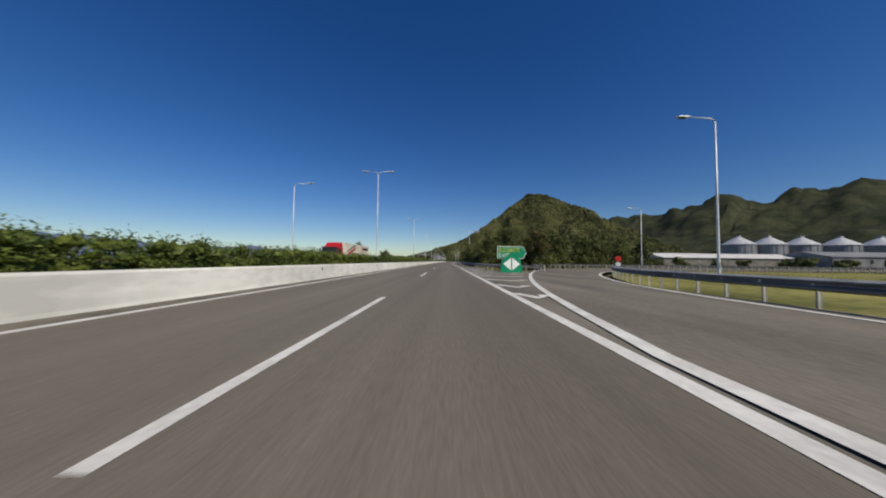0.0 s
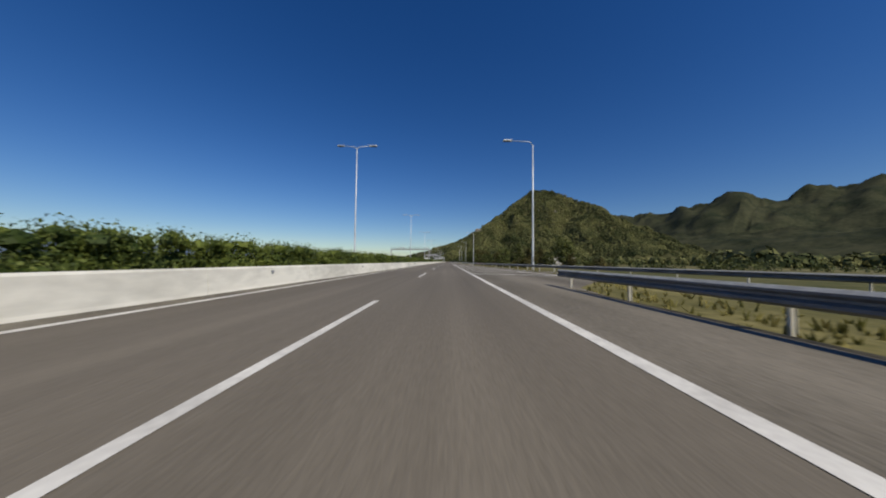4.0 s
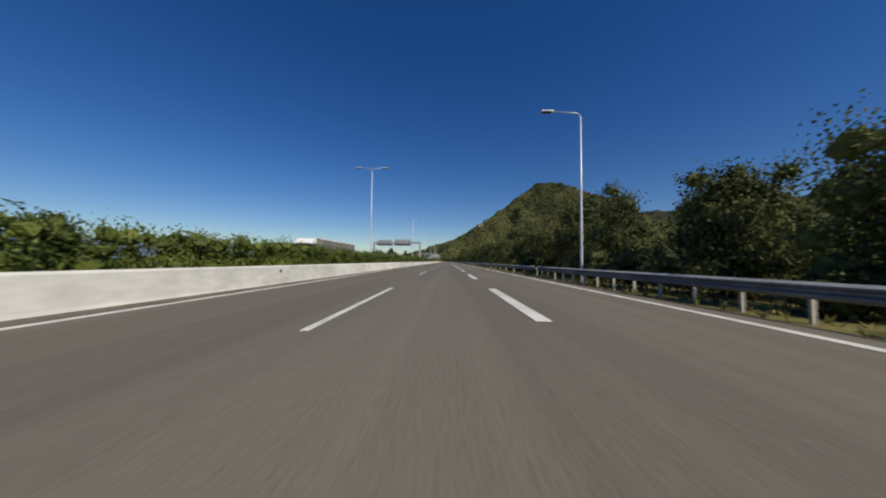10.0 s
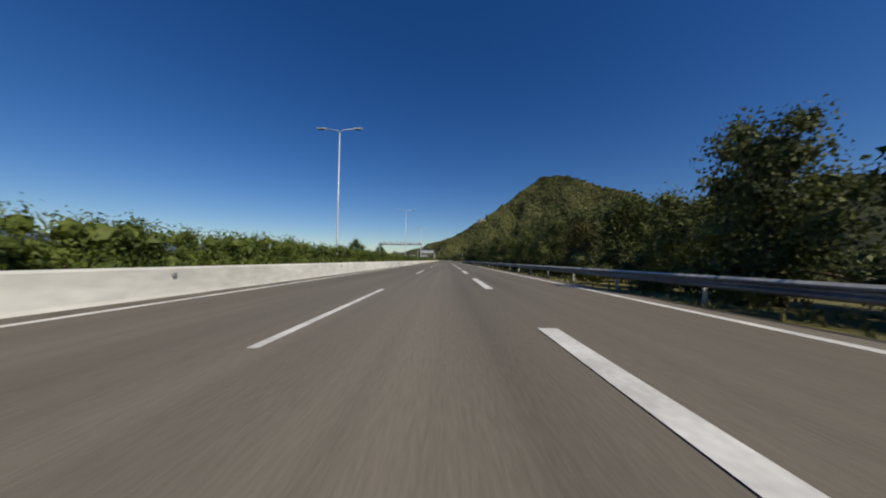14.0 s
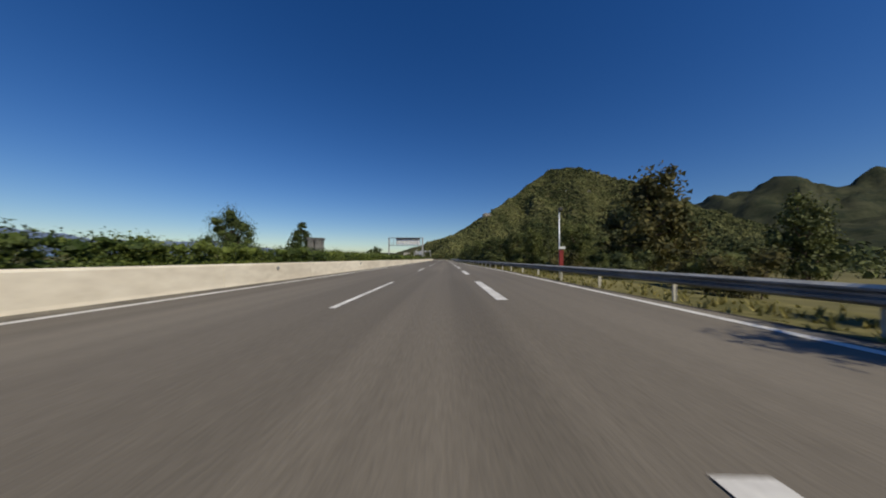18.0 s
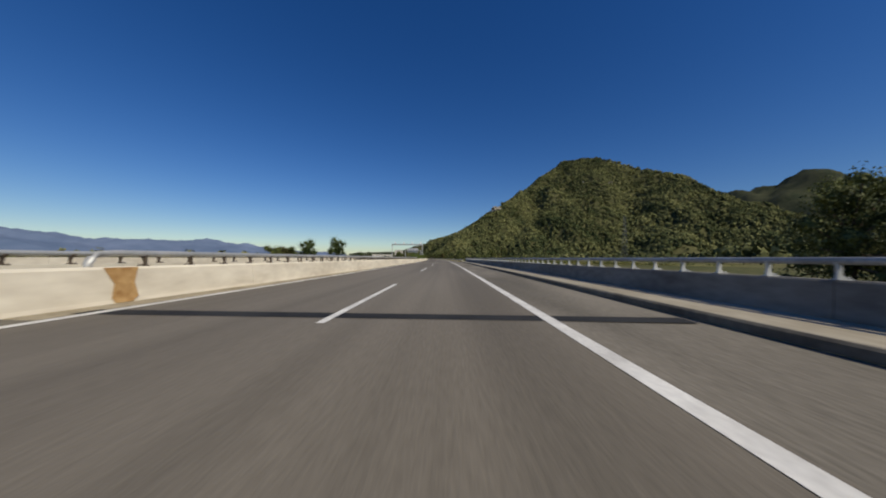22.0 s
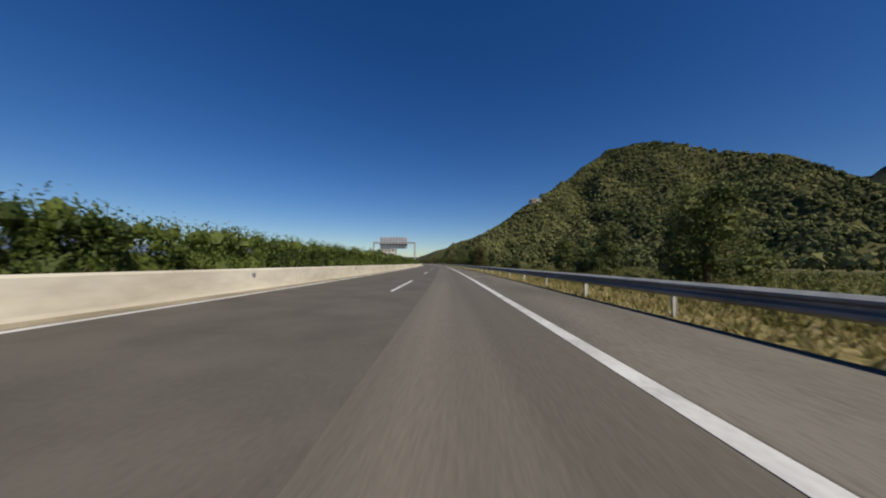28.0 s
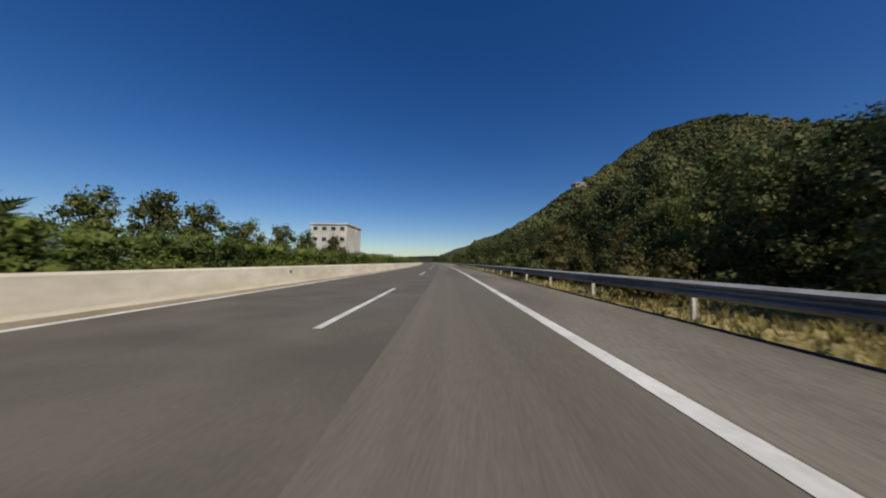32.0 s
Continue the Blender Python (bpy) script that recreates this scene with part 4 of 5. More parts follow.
def leaf_cloud(centres, spread, count, size, inside=0.55, slim=1.0, stray=0.5):
    """Small leaves scattered over the lobes (x, y, z, radius), mostly facing outwards."""
    c = np.asarray(centres, float)
    weight = c[:, 3] ** 2
    c = c[rng.choice(len(c), count, p=weight / weight.sum())]
    d = rng.normal(size=(count, 3))
    d /= np.linalg.norm(d, axis=1)[:, None]
    r = spread * rng.uniform(inside, 1.06, count)
    p = c[:, :3] + d * (r * c[:, 3])[:, None]
    n = d + rng.normal(size=(count, 3)) * stray + (0, 0, 0.2)
    n /= np.linalg.norm(n, axis=1)[:, None]
    u = np.cross(n, rng.normal(size=(count, 3)))
    u /= np.linalg.norm(u, axis=1)[:, None]
    w = np.cross(n, u)
    sz = size * rng.uniform(0.55, 1.45, count)[:, None]
    u, w = u * sz * 0.8 * slim, w * sz
    v = np.stack([p - u - w * 0.5, p + u - w * 0.5, p + w], 1).reshape(-1, 3)
    return v, [(3 * i, 3 * i + 1, 3 * i + 2) for i in range(count)]


def ball(levels):
    bm = bmesh.new()
    bmesh.ops.create_icosphere(bm, subdivisions=levels, radius=1.0)
    v = np.array([q.co[:] for q in bm.verts])
    f = np.array([[q.index for q in g.verts] for g in bm.faces])
    bm.free()
    return v, f


BALL, BALL_PLAIN = ball(2), ball(1)


def clumps_of(lobes, shrink, shape=BALL):
    """Uneven clumps of close foliage that fill the middle of each lobe."""
    vs, fs = [], []
    for x, y, z, k in lobes:
        v = shape[0] * (shrink * k * rng.uniform(0.5, 1.3, (len(shape[0]), 1)))
        fs.append(shape[1] + len(vs) * len(v))
        vs.append(v * (1, 1, 0.85) + (x, y, z))
    return np.concatenate(vs), [tuple(int(i) for i in q) for q in np.concatenate(fs)]


def split_lobes(lobes, each):
    """Each lobe broken into smaller, uneven ones."""
    out = []
    for x, y, z, k in lobes:
        for i in range(each):
            d = rng.normal(size=3)
            d *= k * rng.uniform(0.3, 0.62) / np.linalg.norm(d)
            out.append((x + d[0], y + d[1], z + d[2] * 0.8, k * rng.uniform(0.3, 0.52)))
    return out


def tree_proto(height, width, leaf, leaves=1500, size=0.2, low=0.03):
    tree = new("tree")
    bm = bmesh.new()
    lean = rng.uniform(-0.3, 0.3, 2)
    tube(bm, [(0, 0, -0.4), (lean[0] * 0.3, lean[1] * 0.3, height * 0.3), (lean[0], lean[1], height * 0.75)], [height * 0.03, height * 0.022, height * 0.007], 8)
    lobes = []
    limbs = 15
    for i in range(limbs):
        a = i * 2.4 + rng.uniform(-0.4, 0.4)
        z = height * (low + 0.1 + (0.86 - low) * (i + rng.uniform(0, 1)) / limbs)
        r = width * 0.5 * rng.uniform(0.4, 0.85) * (1.12 - 0.6 * max(0.0, z / height - 0.4) * 2)
        k = width * rng.uniform(0.15, 0.25)
        tip = (math.cos(a) * r + lean[0] * 0.6, math.sin(a) * r + lean[1] * 0.6, z)
        lobes.append((*tip, k))
        root = height * (0.18 + 0.4 * z / height)
        tube(bm, [(lean[0] * 0.4, lean[1] * 0.4, root), ((tip[0]) * 0.6, tip[1] * 0.6, (root + z) / 2), tip], [height * 0.012, height * 0.008, height * 0.003], 5, False)
    lobes.append((lean[0], lean[1], height * 0.78, width * 0.27))
    lobes.append((0, 0, height * (low + 0.25), width * 0.36))
    lobes.append((0, 0, height * 0.5, width * 0.36))
    part("trunk", bm, BARK, tree)
    v, f = clumps_of(lobes, 0.38)
    inner = mesh_of("inner_foliage", v, f, leaf)
    lobes = lobes + split_lobes(lobes, 6)
    v, f = leaf_cloud(lobes, 0.98, leaves, size, 0.35, 1.0, 0.65)
    crown = part("crown", mesh_of("crown", v, f, leaf), None, tree)
    part("inner_foliage", inner, None, crown)
    return tree


def conifer_proto(height, width, leaf):
    """Tiers of spreading branches that shorten towards the tip."""
    tree = new("tree")
    bm = bmesh.new()
    tube(bm, [(0, 0, -0.4), (0, 0, height * 0.5), (0.1, 0, height * 0.96)], [height * 0.022, height * 0.014, height * 0.004], 8)
    lobes = []
    tiers = 11
    for i in range(tiers):
        h = i / tiers
        z = height * (0.1 + 0.86 * h)
        for j in range(7 if i < 8 else 4):
            a = j * 2 * math.pi / (7 if i < 8 else 4) + i * 0.9 + rng.uniform(-0.3, 0.3)
            r = width * 0.5 * (1.02 - h) ** 0.85 * rng.uniform(0.65, 1.12)
            lift = rng.uniform(-0.02, 0.05) * height
            k = width * (0.075 - 0.03 * h)
            for q in (0.42, 0.72, 1.0):
                lobes.append((math.cos(a) * r * q, math.sin(a) * r * q, z + lift * q, k * (1.25 - 0.45 * q)))
            tube(bm, [(0, 0, z), (math.cos(a) * r * 0.6, math.sin(a) * r * 0.6, z + lift * 0.5), (math.cos(a) * r, math.sin(a) * r, z + lift)], [height * 0.006, height * 0.004, height * 0.002], 4, False)
    part("trunk", bm, BARK, tree)
    v, f = clumps_of(lobes[::3] + lobes[1::3], 0.62)
    inner = mesh_of("inner_foliage", v, f, leaf)
    v, f = leaf_cloud(lobes, 1.2, 8600, 0.17, 0.3, 0.6, 0.9)
    crown = part("crown", mesh_of("crown", v, f, leaf), None, tree)
    part("inner_foliage", inner, None, crown)
    return tree


def palm_proto(height, leaf):
    """A short trunk with arching feathered fronds."""
    palm = new("palm_tree")
    bm = bmesh.new()
    tube(bm, [(0, 0, -0.4), (0.05, 0, height * 0.5), (0.15, 0.05, height)], [0.3, 0.24, 0.2], 9)
    part("trunk", bm, BARK, palm)
    v, f = [], []
    reach, n = 2.9, 15
    for i in range(n):
        u = (i + 0.5) / n
        x, z = reach * u, 1.5 * u - 2.1 * u * u
        long = 0.75 * math.sin(math.pi * min(1.0, 0.18 + 0.85 * u)) + 0.12
        for side in (-1, 1):
            q = len(v)
            v += [(x - 0.06, 0, z), (x + 0.12, 0, z + 0.02), (x + 0.42, side * long, z - 0.28 * long)]
            f.append((q, q + 1, q + 2))
    q = len(v)
    v += [(0, -0.04, 0), (0, 0.04, 0), (reach, 0, -0.6), (reach / 2, 0, 0.24)]
    f += [(q, q + 1, q + 3), (q + 1, q + 2, q + 3), (q, q + 3, q + 2)]
    frond = mesh_of("frond", v, f, leaf)
    for i in range(34):
        ob = part("frond", frond, None, palm)
        ob.matrix_basis = Matrix.Translation((0.15, 0.05, height)) @ pose(0, 0, 0, rng.uniform(-25, 25), rng.uniform(-62, 22), i * 137.5) @ Matrix.Scale(rng.uniform(0.75, 1.05), 4)
    return palm


def bush_proto(name, width, height, leaf, leaves, size, flowers=0, count=9, long=False):
    bush = new(name)
    bm = bmesh.new()
    lobes = []
    for i in range(count):
        a = i * 2.4
        r = width * 0.5 * rng.uniform(0.2, 0.78)
        x, y = (math.cos(a) * r, math.sin(a) * r) if not long else (width * (i + 0.5) / count - width / 2, rng.uniform(-0.6, 0.6))
        z = height * (rng.uniform(0.25, 0.8) if not long else (0.3, 0.74, 0.52, 0.7)[i % 4] + rng.uniform(-0.05, 0.05))
        k = height * (rng.uniform(0.24, 0.36) if not long else rng.uniform(0.2, 0.29))
        lobes.append((x, y, z, k))
        tube(bm, [(x * 0.8, y * 0.6, -0.3), (x, y, z * (0.45 if long else 1.0))], [0.03, 0.012], 5, False)
    part("woody_base", bm, BARK, bush)
    fill = [(width * (i + 0.5) / 20 - width / 2, rng.uniform(-0.2, 0.2), height * 0.34, height * 0.4) for i in range(20)] if long else []
    v, f = clumps_of(lobes + fill, 0.5 if long else 0.6, BALL_PLAIN if long else BALL)
    inner = mesh_of("inner_foliage", v, f, leaf)
    lobes = lobes + fill + split_lobes(lobes, 2 if long else 4)
    v, f = leaf_cloud(lobes, 1.0, leaves, size, 0.45, 0.6 if long else 1.0, 0.6)
    crown = part("crown", mesh_of("crown", v, f, leaf), None, bush)
    part("inner_foliage", inner, None, crown)
    if flowers:
        v, f = leaf_cloud([(x, y, z + 0.1, k * 1.02) for x, y, z, k in lobes], 1.0, flowers, 0.075, 0.98)
        tagged(part("blossom", mesh_of("blossom", v, f, FLOWER), None, crown), kind="stuff")
    return bush


PROTOS = {}
USED = set()


def plant(kind, m, label="", category="", group=""):
    """The first of a kind stands as built; later ones are copies."""
    ob = PROTOS[kind]
    if kind in USED:
        ob = copy_thing(ob, m @ Matrix.Diagonal((*(1 / c for c in ob.scale), 1)))
    else:
        USED.add(kind)
        ob.matrix_basis = m
    return tagged(ob, label, category, group)


for far in ("", "far_"):
    few, big = (1.0, 1.0) if not far else (0.34, 1.75)
    for i in range(3):
        PROTOS[far + "mid%d" % i] = tagged(tree_proto(6.0, 5.0 + 0.5 * i, LEAF, int(10500 * few), 0.076 * big), "leafy broad green roadside tree", "tree", "roadside trees")
        PROTOS[far + "dark%d" % i] = tagged(tree_proto(7.0, 5.4, LEAF_DARK, int(11000 * few), 0.08 * big, 0.02), "dense dark green roadside tree", "tree", "roadside trees")
    PROTOS[far + "dry0"] = tagged(tree_proto(5.5, 4.6, LEAF_DRY, int(9000 * few), 0.074 * big), "roadside tree with leaves turning brown and yellow", "tree", "roadside trees")
PROTOS["pine"] = tagged(tree_proto(7.0, 7.6, LEAF_PINE, 7000, 0.1, 0.12), "rounded dark green pine tree", "tree", "pines")
PROTOS["conifer"] = tagged(conifer_proto(9.8, 8.8, LEAF_PINE), "tall pointed dark green conifer", "tree", "pines")
PROTOS["palm"] = tagged(palm_proto(3.2, LEAF_DARK), "feathery palm tree beyond the opposite carriageway", "palm tree", "palms")
for i in range(3):
    PROTOS["shrub%d" % i] = tagged(bush_proto("shrub", 3.6, 2.6, (LEAF, LEAF_DARK, LEAF_DRY)[i], 3600, 0.062), ("leafy green shrub behind the guardrail", "dense dark green shrub behind the guardrail", "brownish dry shrub on the verge")[i], "shrub", "roadside shrubs")
for i in range(4):
    PROTOS["hedge%d" % i] = tagged(bush_proto("bush", 6.0, 1.9, LEAF_HEDGE, 9200, 0.06, 60 if i == 1 else 0, 46, True), "oleander bush of the median hedge" + (" with pale flowers" if i == 1 else ""), "bush", "median hedge")

HEDGE_HEIGHT = ((-60, 0.95), (0, 0.92), (30, 0.84), (60, 0.92), (85, 1.0), (100, 1.12), (120, 1.0), (150, 0.98), (230, 1.0), (260, 0.95), (290, 0.98), (330, 1.05), (370, 1.08), (420, 1.2), (480, 1.1), (540, 1.05), (565, 0.95), (575, 0.88), (600, 0.84), (650, 0.88), (690, 0.9), (704, 0.9), (780, 1.1), (850, 1.12), (868, 1.25), (890, 1.28), (900, 1.28), (950, 1.3), (990, 1.25), (1004, 0.95), (1020, 1.05), (1045, 1.0), (1300, 1.0))
s = -60.0
k = 0
while s < 1330:
    if not (700 < s < 783) and not (996.9 < s < 1004.5) and not (262 < s < 268.2):
        m = stand(s, -8.9 + rng.uniform(-0.25, 0.25), 0.1, rng.uniform(-4, 4) + 90 + 180 * (k % 2)) @ Matrix.Diagonal((1.0, 1.0, spline(HEDGE_HEIGHT, s) * rng.uniform(0.97, 1.05), 1))
        plant("hedge%d" % (1 if rng.random() < 0.14 else (0, 2, 3)[k % 3]), m)
        k += 1
    s = 1004.6 if 992.3 < s < 996.9 else 887.7 if 878 < s < 882.8 else s + (4.6 if s < 1100 else 6.0)


plant("hedge0", stand(995.0, -9.0, 0.1, 92) @ Matrix.Diagonal((1.0, 1.0, 1.1, 1)))


LOW_STRETCH = ((-60, 1.0), (358, 1.0), (362, 0.66), (371, 0.66), (375, 1.0), (1400, 1.0))


def row(s0, s1, step, off0, off1, kinds, size0, size1):
    s = s0
    while s < s1:
        kind = kinds[rng.integers(0, len(kinds))]
        kind = "far_" + kind if off0 > 6 and kind[:3] in ("mid", "dar", "dry") else kind
        plant(kind, stand(s + rng.uniform(-0.6, 0.6), rail_at(s) + rng.uniform(off0, off1), -0.35, rng.uniform(0, 360), rng.uniform(size0, size1) * spline(LOW_STRETCH, s)))
        s += step * rng.uniform(0.75, 1.3)


TREES = ["mid0", "mid1", "mid2", "dark0", "dark1", "dark2"]
DARKS = ["dark0", "dark1", "dark2", "mid1"]
SHRUBS = ["shrub0", "shrub1", "shrub2"]
row(58, 121, 4.0, 2.6, 4.0, DARKS, 0.78, 0.98)
row(60, 120, 6.5, 7, 11, DARKS, 0.9, 1.1)
row(100, 121, 5, 3.4, 5.2, DARKS, 1.0, 1.2)
row(56, 120, 3.2, 2.0, 3.0, ["shrub1"], 0.8, 1.2)
row(190, 245, 4, 5, 8, SHRUBS + ["mid0", "dry0"], 0.5, 0.8)
row(226, 250, 5, 4, 8, ["mid2", "dry0", "dark0"], 0.4, 0.55)
row(250, 335, 4.4, 3.2, 5.0, TREES + ["dry0"], 0.6, 0.84)
row(335, 420, 4.4, 3.2, 5.0, TREES + ["dry0"], 0.74, 1.0)
row(256, 420, 8, 7, 11, TREES, 0.78, 1.02)
row(420, 520, 4.2, 2.6, 4.2, TREES + ["dark0", "dry0"], 0.7, 0.94)
row(520, 566, 3.8, 2.0, 3.4, DARKS, 0.72, 0.9)
row(420, 510, 7.5, 7, 11, DARKS, 0.95, 1.18)
row(510, 568, 7, 7, 11, DARKS, 0.78, 0.95)
row(250, 570, 3.6, 1.8, 2.6, ["shrub1", "shrub0"], 0.55, 0.85)
row(576, 622, 2.6, 4, 14, SHRUBS, 0.7, 1.15)
row(580, 625, 6, 13, 24, DARKS, 0.55, 0.8)
row(622, 697, 4, 2.4, 3.8, DARKS, 0.68, 0.88)
row(626, 694, 6.5, 6.5, 10, DARKS, 0.8, 0.98)
row(615, 695, 2.8, 1.6, 2.4, ["shrub1"], 0.6, 0.9)
row(185, 245, 3.5, 9, 30, ["shrub0", "shrub2", "shrub1", "dry0"], 0.6, 1.1)
row(850, 1000, 9, 7, 30, ["shrub0", "shrub1"], 0.6, 1.1)
row(968, 984, 3.5, 4.5, 7, ["mid0", "dry0", "mid2", "dry0"], 0.85, 1.05)
row(1018, 1034, 4, 4, 6.5, DARKS + ["dry0"], 0.5, 0.7)
row(1034, 1125, 4.2, 3.4, 5.5, DARKS + ["dry0"], 0.6, 0.85)
row(1034, 1120, 3.4, 1.8, 3.6, ["shrub1", "shrub2", "shrub0"], 0.7, 1.1)
row(1036, 1125, 5, 8, 13, DARKS + ["dry0"], 0.8, 1.05)
row(1030, 1125, 6.5, 14, 24, DARKS + ["dry0"], 1.0, 1.3)
row(214, 268, 2.7, 14, 34, ["mid0", "mid1", "dark0", "dry0", "mid2"], 0.46, 0.74)
row(1125, 1330, 11, 6, 16, TREES, 0.8, 1.1)
for s, off, kind, size in ((911.5, 16.8, "mid1", 1.15), (916, 19, "dark1", 0.85), (928, 20, "dark2", 0.9), (945, 22, "mid0", 1.0), (955, 26, "dark0", 1.0), (935, 21, "shrub1", 1.6), (884, 34, "mid1", 1.2), (870, 38, "dark2", 1.0), (812, 13.4, "shrub1", 1.3), (813.5, 15.5, "shrub0", 1.2), (826, 15.5, "shrub1", 1.15), (823, 19, "shrub0", 1.3), (840, 18, "shrub0", 1.3), (798, 24, "shrub0", 1.0), (984, 11, "dark0", 0.9), (712.6, 16.2, "dark0", 0.72), (709, 17, "mid1", 0.9), (715, 21, "dark2", 0.8), (553, 10.6, "dark0", 0.86), (557.5, 10.8, "dark2", 1.0), (562, 11.2, "dark1", 1.15), (566, 11.5, "mid1", 1.2), (548.5, 10.8, "dark1", 0.9), (600, 18.8, "dry0", 1.75), (613, 12, "mid0", 0.92), (617, 14.5, "dark1", 0.9), (609, 16, "mid2", 1.0), (621, 11.5, "dark0", 0.85), (603, 21, "mid0", 1.2), (966.3, 9.6, "dry0", 1.05), (59, 11.2, "dark0", 1.15), (66.5, 25, "dark1", 1.1), (70, 31, "mid0", 1.3), (74, 37, "dark2", 1.2), (77, 43, "mid1", 1.35), (72, 34.5, "dark0", 1.05), (78, 50, "dark1", 1.1), (64, 20.5, "dark0", 1.15), (203, 14, "mid1", 0.85), (207, 18.0, "dark0", 0.92), (212, 14, "dry0", 0.8), (107, 14.5, "dark2", 1.0), (121.5, 10.5, "dark1", 1.12), (206, 30, "mid2", 1.3), (235.5, 13.2, "dry0", 1.0), (253, 12.5, "dry0", 1.2), (249, 14.5, "mid1", 0.9), (262, 16, "dark0", 0.95), (278.4, 12.5, "mid0", 1.36), (269, 13.2, "mid2", 1.05), (430.5, 11.8, "mid0", 1.1), (437, 11.6, "dry0", 1.35), (53, 15.5, "dry0", 1.3), (51, 15.2, "shrub0", 1.2), (57, 18.5, "mid1", 1.2), (569, 10.4, "dark1", 0.95), (572.6, 10.0, "dark0", 0.98), (576.2, 11.0, "mid1", 0.72), (539.5, 9.3, "dark2", 1.2), (544, 10.2, "mid1", 0.95), (1031.5, 11.5, "dark0", 0.82), (1035, 13, "dark1", 0.95), (1039, 14, "mid1", 1.2), (1044, 14, "dark2", 1.2), (1050, 15, "dark0", 1.3), (1057, 15, "mid0", 1.4), (362.6, 11.7, "mid1", 0.95), (104, 10.8, "dark0", 1.05)):
    plant("far_" + kind if off > 17 and kind[:3] in ("mid", "dar", "dry") else kind, stand(s, off, -0.4, rng.uniform(0, 360), size))
for i in range(11):
    plant(SHRUBS[i % 2], stand(104 + rng.uniform(-5, 5), 62 + 10 * i, -0.4, 36 * i, rng.uniform(1.2, 1.7)))
# trees behind the opposite carriageway
for s, off, kind, size in ((86.5, -26, "mid0", 1.05), (96, -27, "shrub0", 1.5), (131, -27, "mid0", 0.8), (124, -26.5, "mid1", 0.98), (140, -27, "mid1", 0.75), (150, -28, "mid2", 0.6), (172, -27, "dark0", 0.55), (240, -29, "mid2", 0.75), (285, -30, "mid0", 0.8), (330, -30, "mid1", 0.75), (345, -31, "dark0", 0.7), (432, -27, "mid0", 0.95), (438, -27, "dark1", 0.8), (450, -28, "mid1", 0.85), (460, -30, "mid2", 0.8), (505, -30, "mid1", 0.8), (662, -65, "pine", 2.1), (675, -50, "conifer", 1.5), (572, -27, "mid0", 0.9), (577, -29, "mid1", 0.85), (566, -27, "mid2", 0.8), (705, -60, "mid0", 1.0), (724, -52, "shrub0", 2.0), (844, -64, "pine", 1.3), (842, -70, "shrub0", 2.5), (836, -71, "shrub2", 2.4), (831, -73, "shrub0", 2.5), (900, -66, "pine", 1.9), (826, -34, "pine", 0.48), (868, -40, "pine", 0.6), (1049, -30, "mid0", 1.2), (1056, -31, "dark0", 1.25), (1063, -32, "dark1", 1.25), (1072, -32, "mid2", 1.25), (1083, -32, "dark1", 1.2), (1096, -33, "mid0", 1.35), (1103, -28.5, "dry0", 1.45), (1124, -34, "mid1", 1.5), (1142, -35, "mid2", 1.4), (1035, -31, "mid2", 1.3), (1039, -29, "palm", 1.25), (1043, -30.5, "palm", 1.1)):
    plant("far_" + kind if kind[:3] in ("mid", "dar", "dry") else kind, stand(s, off, -0.5, rng.uniform(0, 360), size), "broad tree beyond the opposite carriageway" if kind[:3] in ("mid", "dar", "dry") else "")

for kind in set(PROTOS) - USED:
    for ob in (*PROTOS[kind].children_recursive, PROTOS[kind]):
        bpy.data.objects.remove(ob)

# grass tufts along the verges
tv, tf = [], []
for i in range(15000):
    s = rng.uniform(36, 1100)
    if 698 < s < 782:
        continue
    o = verge_at(s) + 0.15 + abs(rng.normal()) * 2.2
    h = rng.uniform(0.06, 0.28)
    p = at(s, o, -0.12)
    for b in range(3):
        a = rng.uniform(0, 6.28)
        e = Vector((math.cos(a), math.sin(a), 0))
        q = len(tv)
        tv += [p - e * 0.05, p + e * 0.05, p + Vector((rng.normal() * 0.08, rng.normal() * 0.08, h))]
        tf.append((q, q + 1, q + 2))
for i in range(5000):
    a, b = rng.uniform(-20, 40), rng.uniform(10.5, 40)
    if b < 10.5 + max(0, a) * 0.45:
        continue
    p = at(a, b, -0.3)
    for c in range(3):
        e = Vector((math.cos(c * 2.1), math.sin(c * 2.1), 0))
        q = len(tv)
        tv += [p - e * 0.06, p + e * 0.06, p + Vector((rng.normal() * 0.08, rng.normal() * 0.08, rng.uniform(0.1, 0.35)))]
        tf.append((q, q + 1, q + 2))
tagged(new("grass", mesh_of("grass", tv, tf, GRASS)), "dry yellow-green grass tufts on the verge", "grass", kind="stuff")

sv, sf = [], []
for i in range(26000):
    s = rng.uniform(780, 1110)
    p = at(s, verge_at(s) + 0.2 + rng.random() ** 1.3 * 4.2, -0.14)
    h = rng.uniform(0.08, 0.3)
    for b in range(3):
        a = rng.uniform(0, 6.28)
        e = Vector((math.cos(a), math.sin(a), 0)) * 0.03
        q = len(sv)
        sv += [p - e, p + e, p + Vector((rng.normal() * 0.12, rng.normal() * 0.12, h))]
        sf.append((q, q + 1, q + 2))
tagged(new("straw_grass", mesh_of("straw_grass", sv, sf, STRAW_BLADES)), "tall dry straw along the guardrail", "grass", kind="stuff")

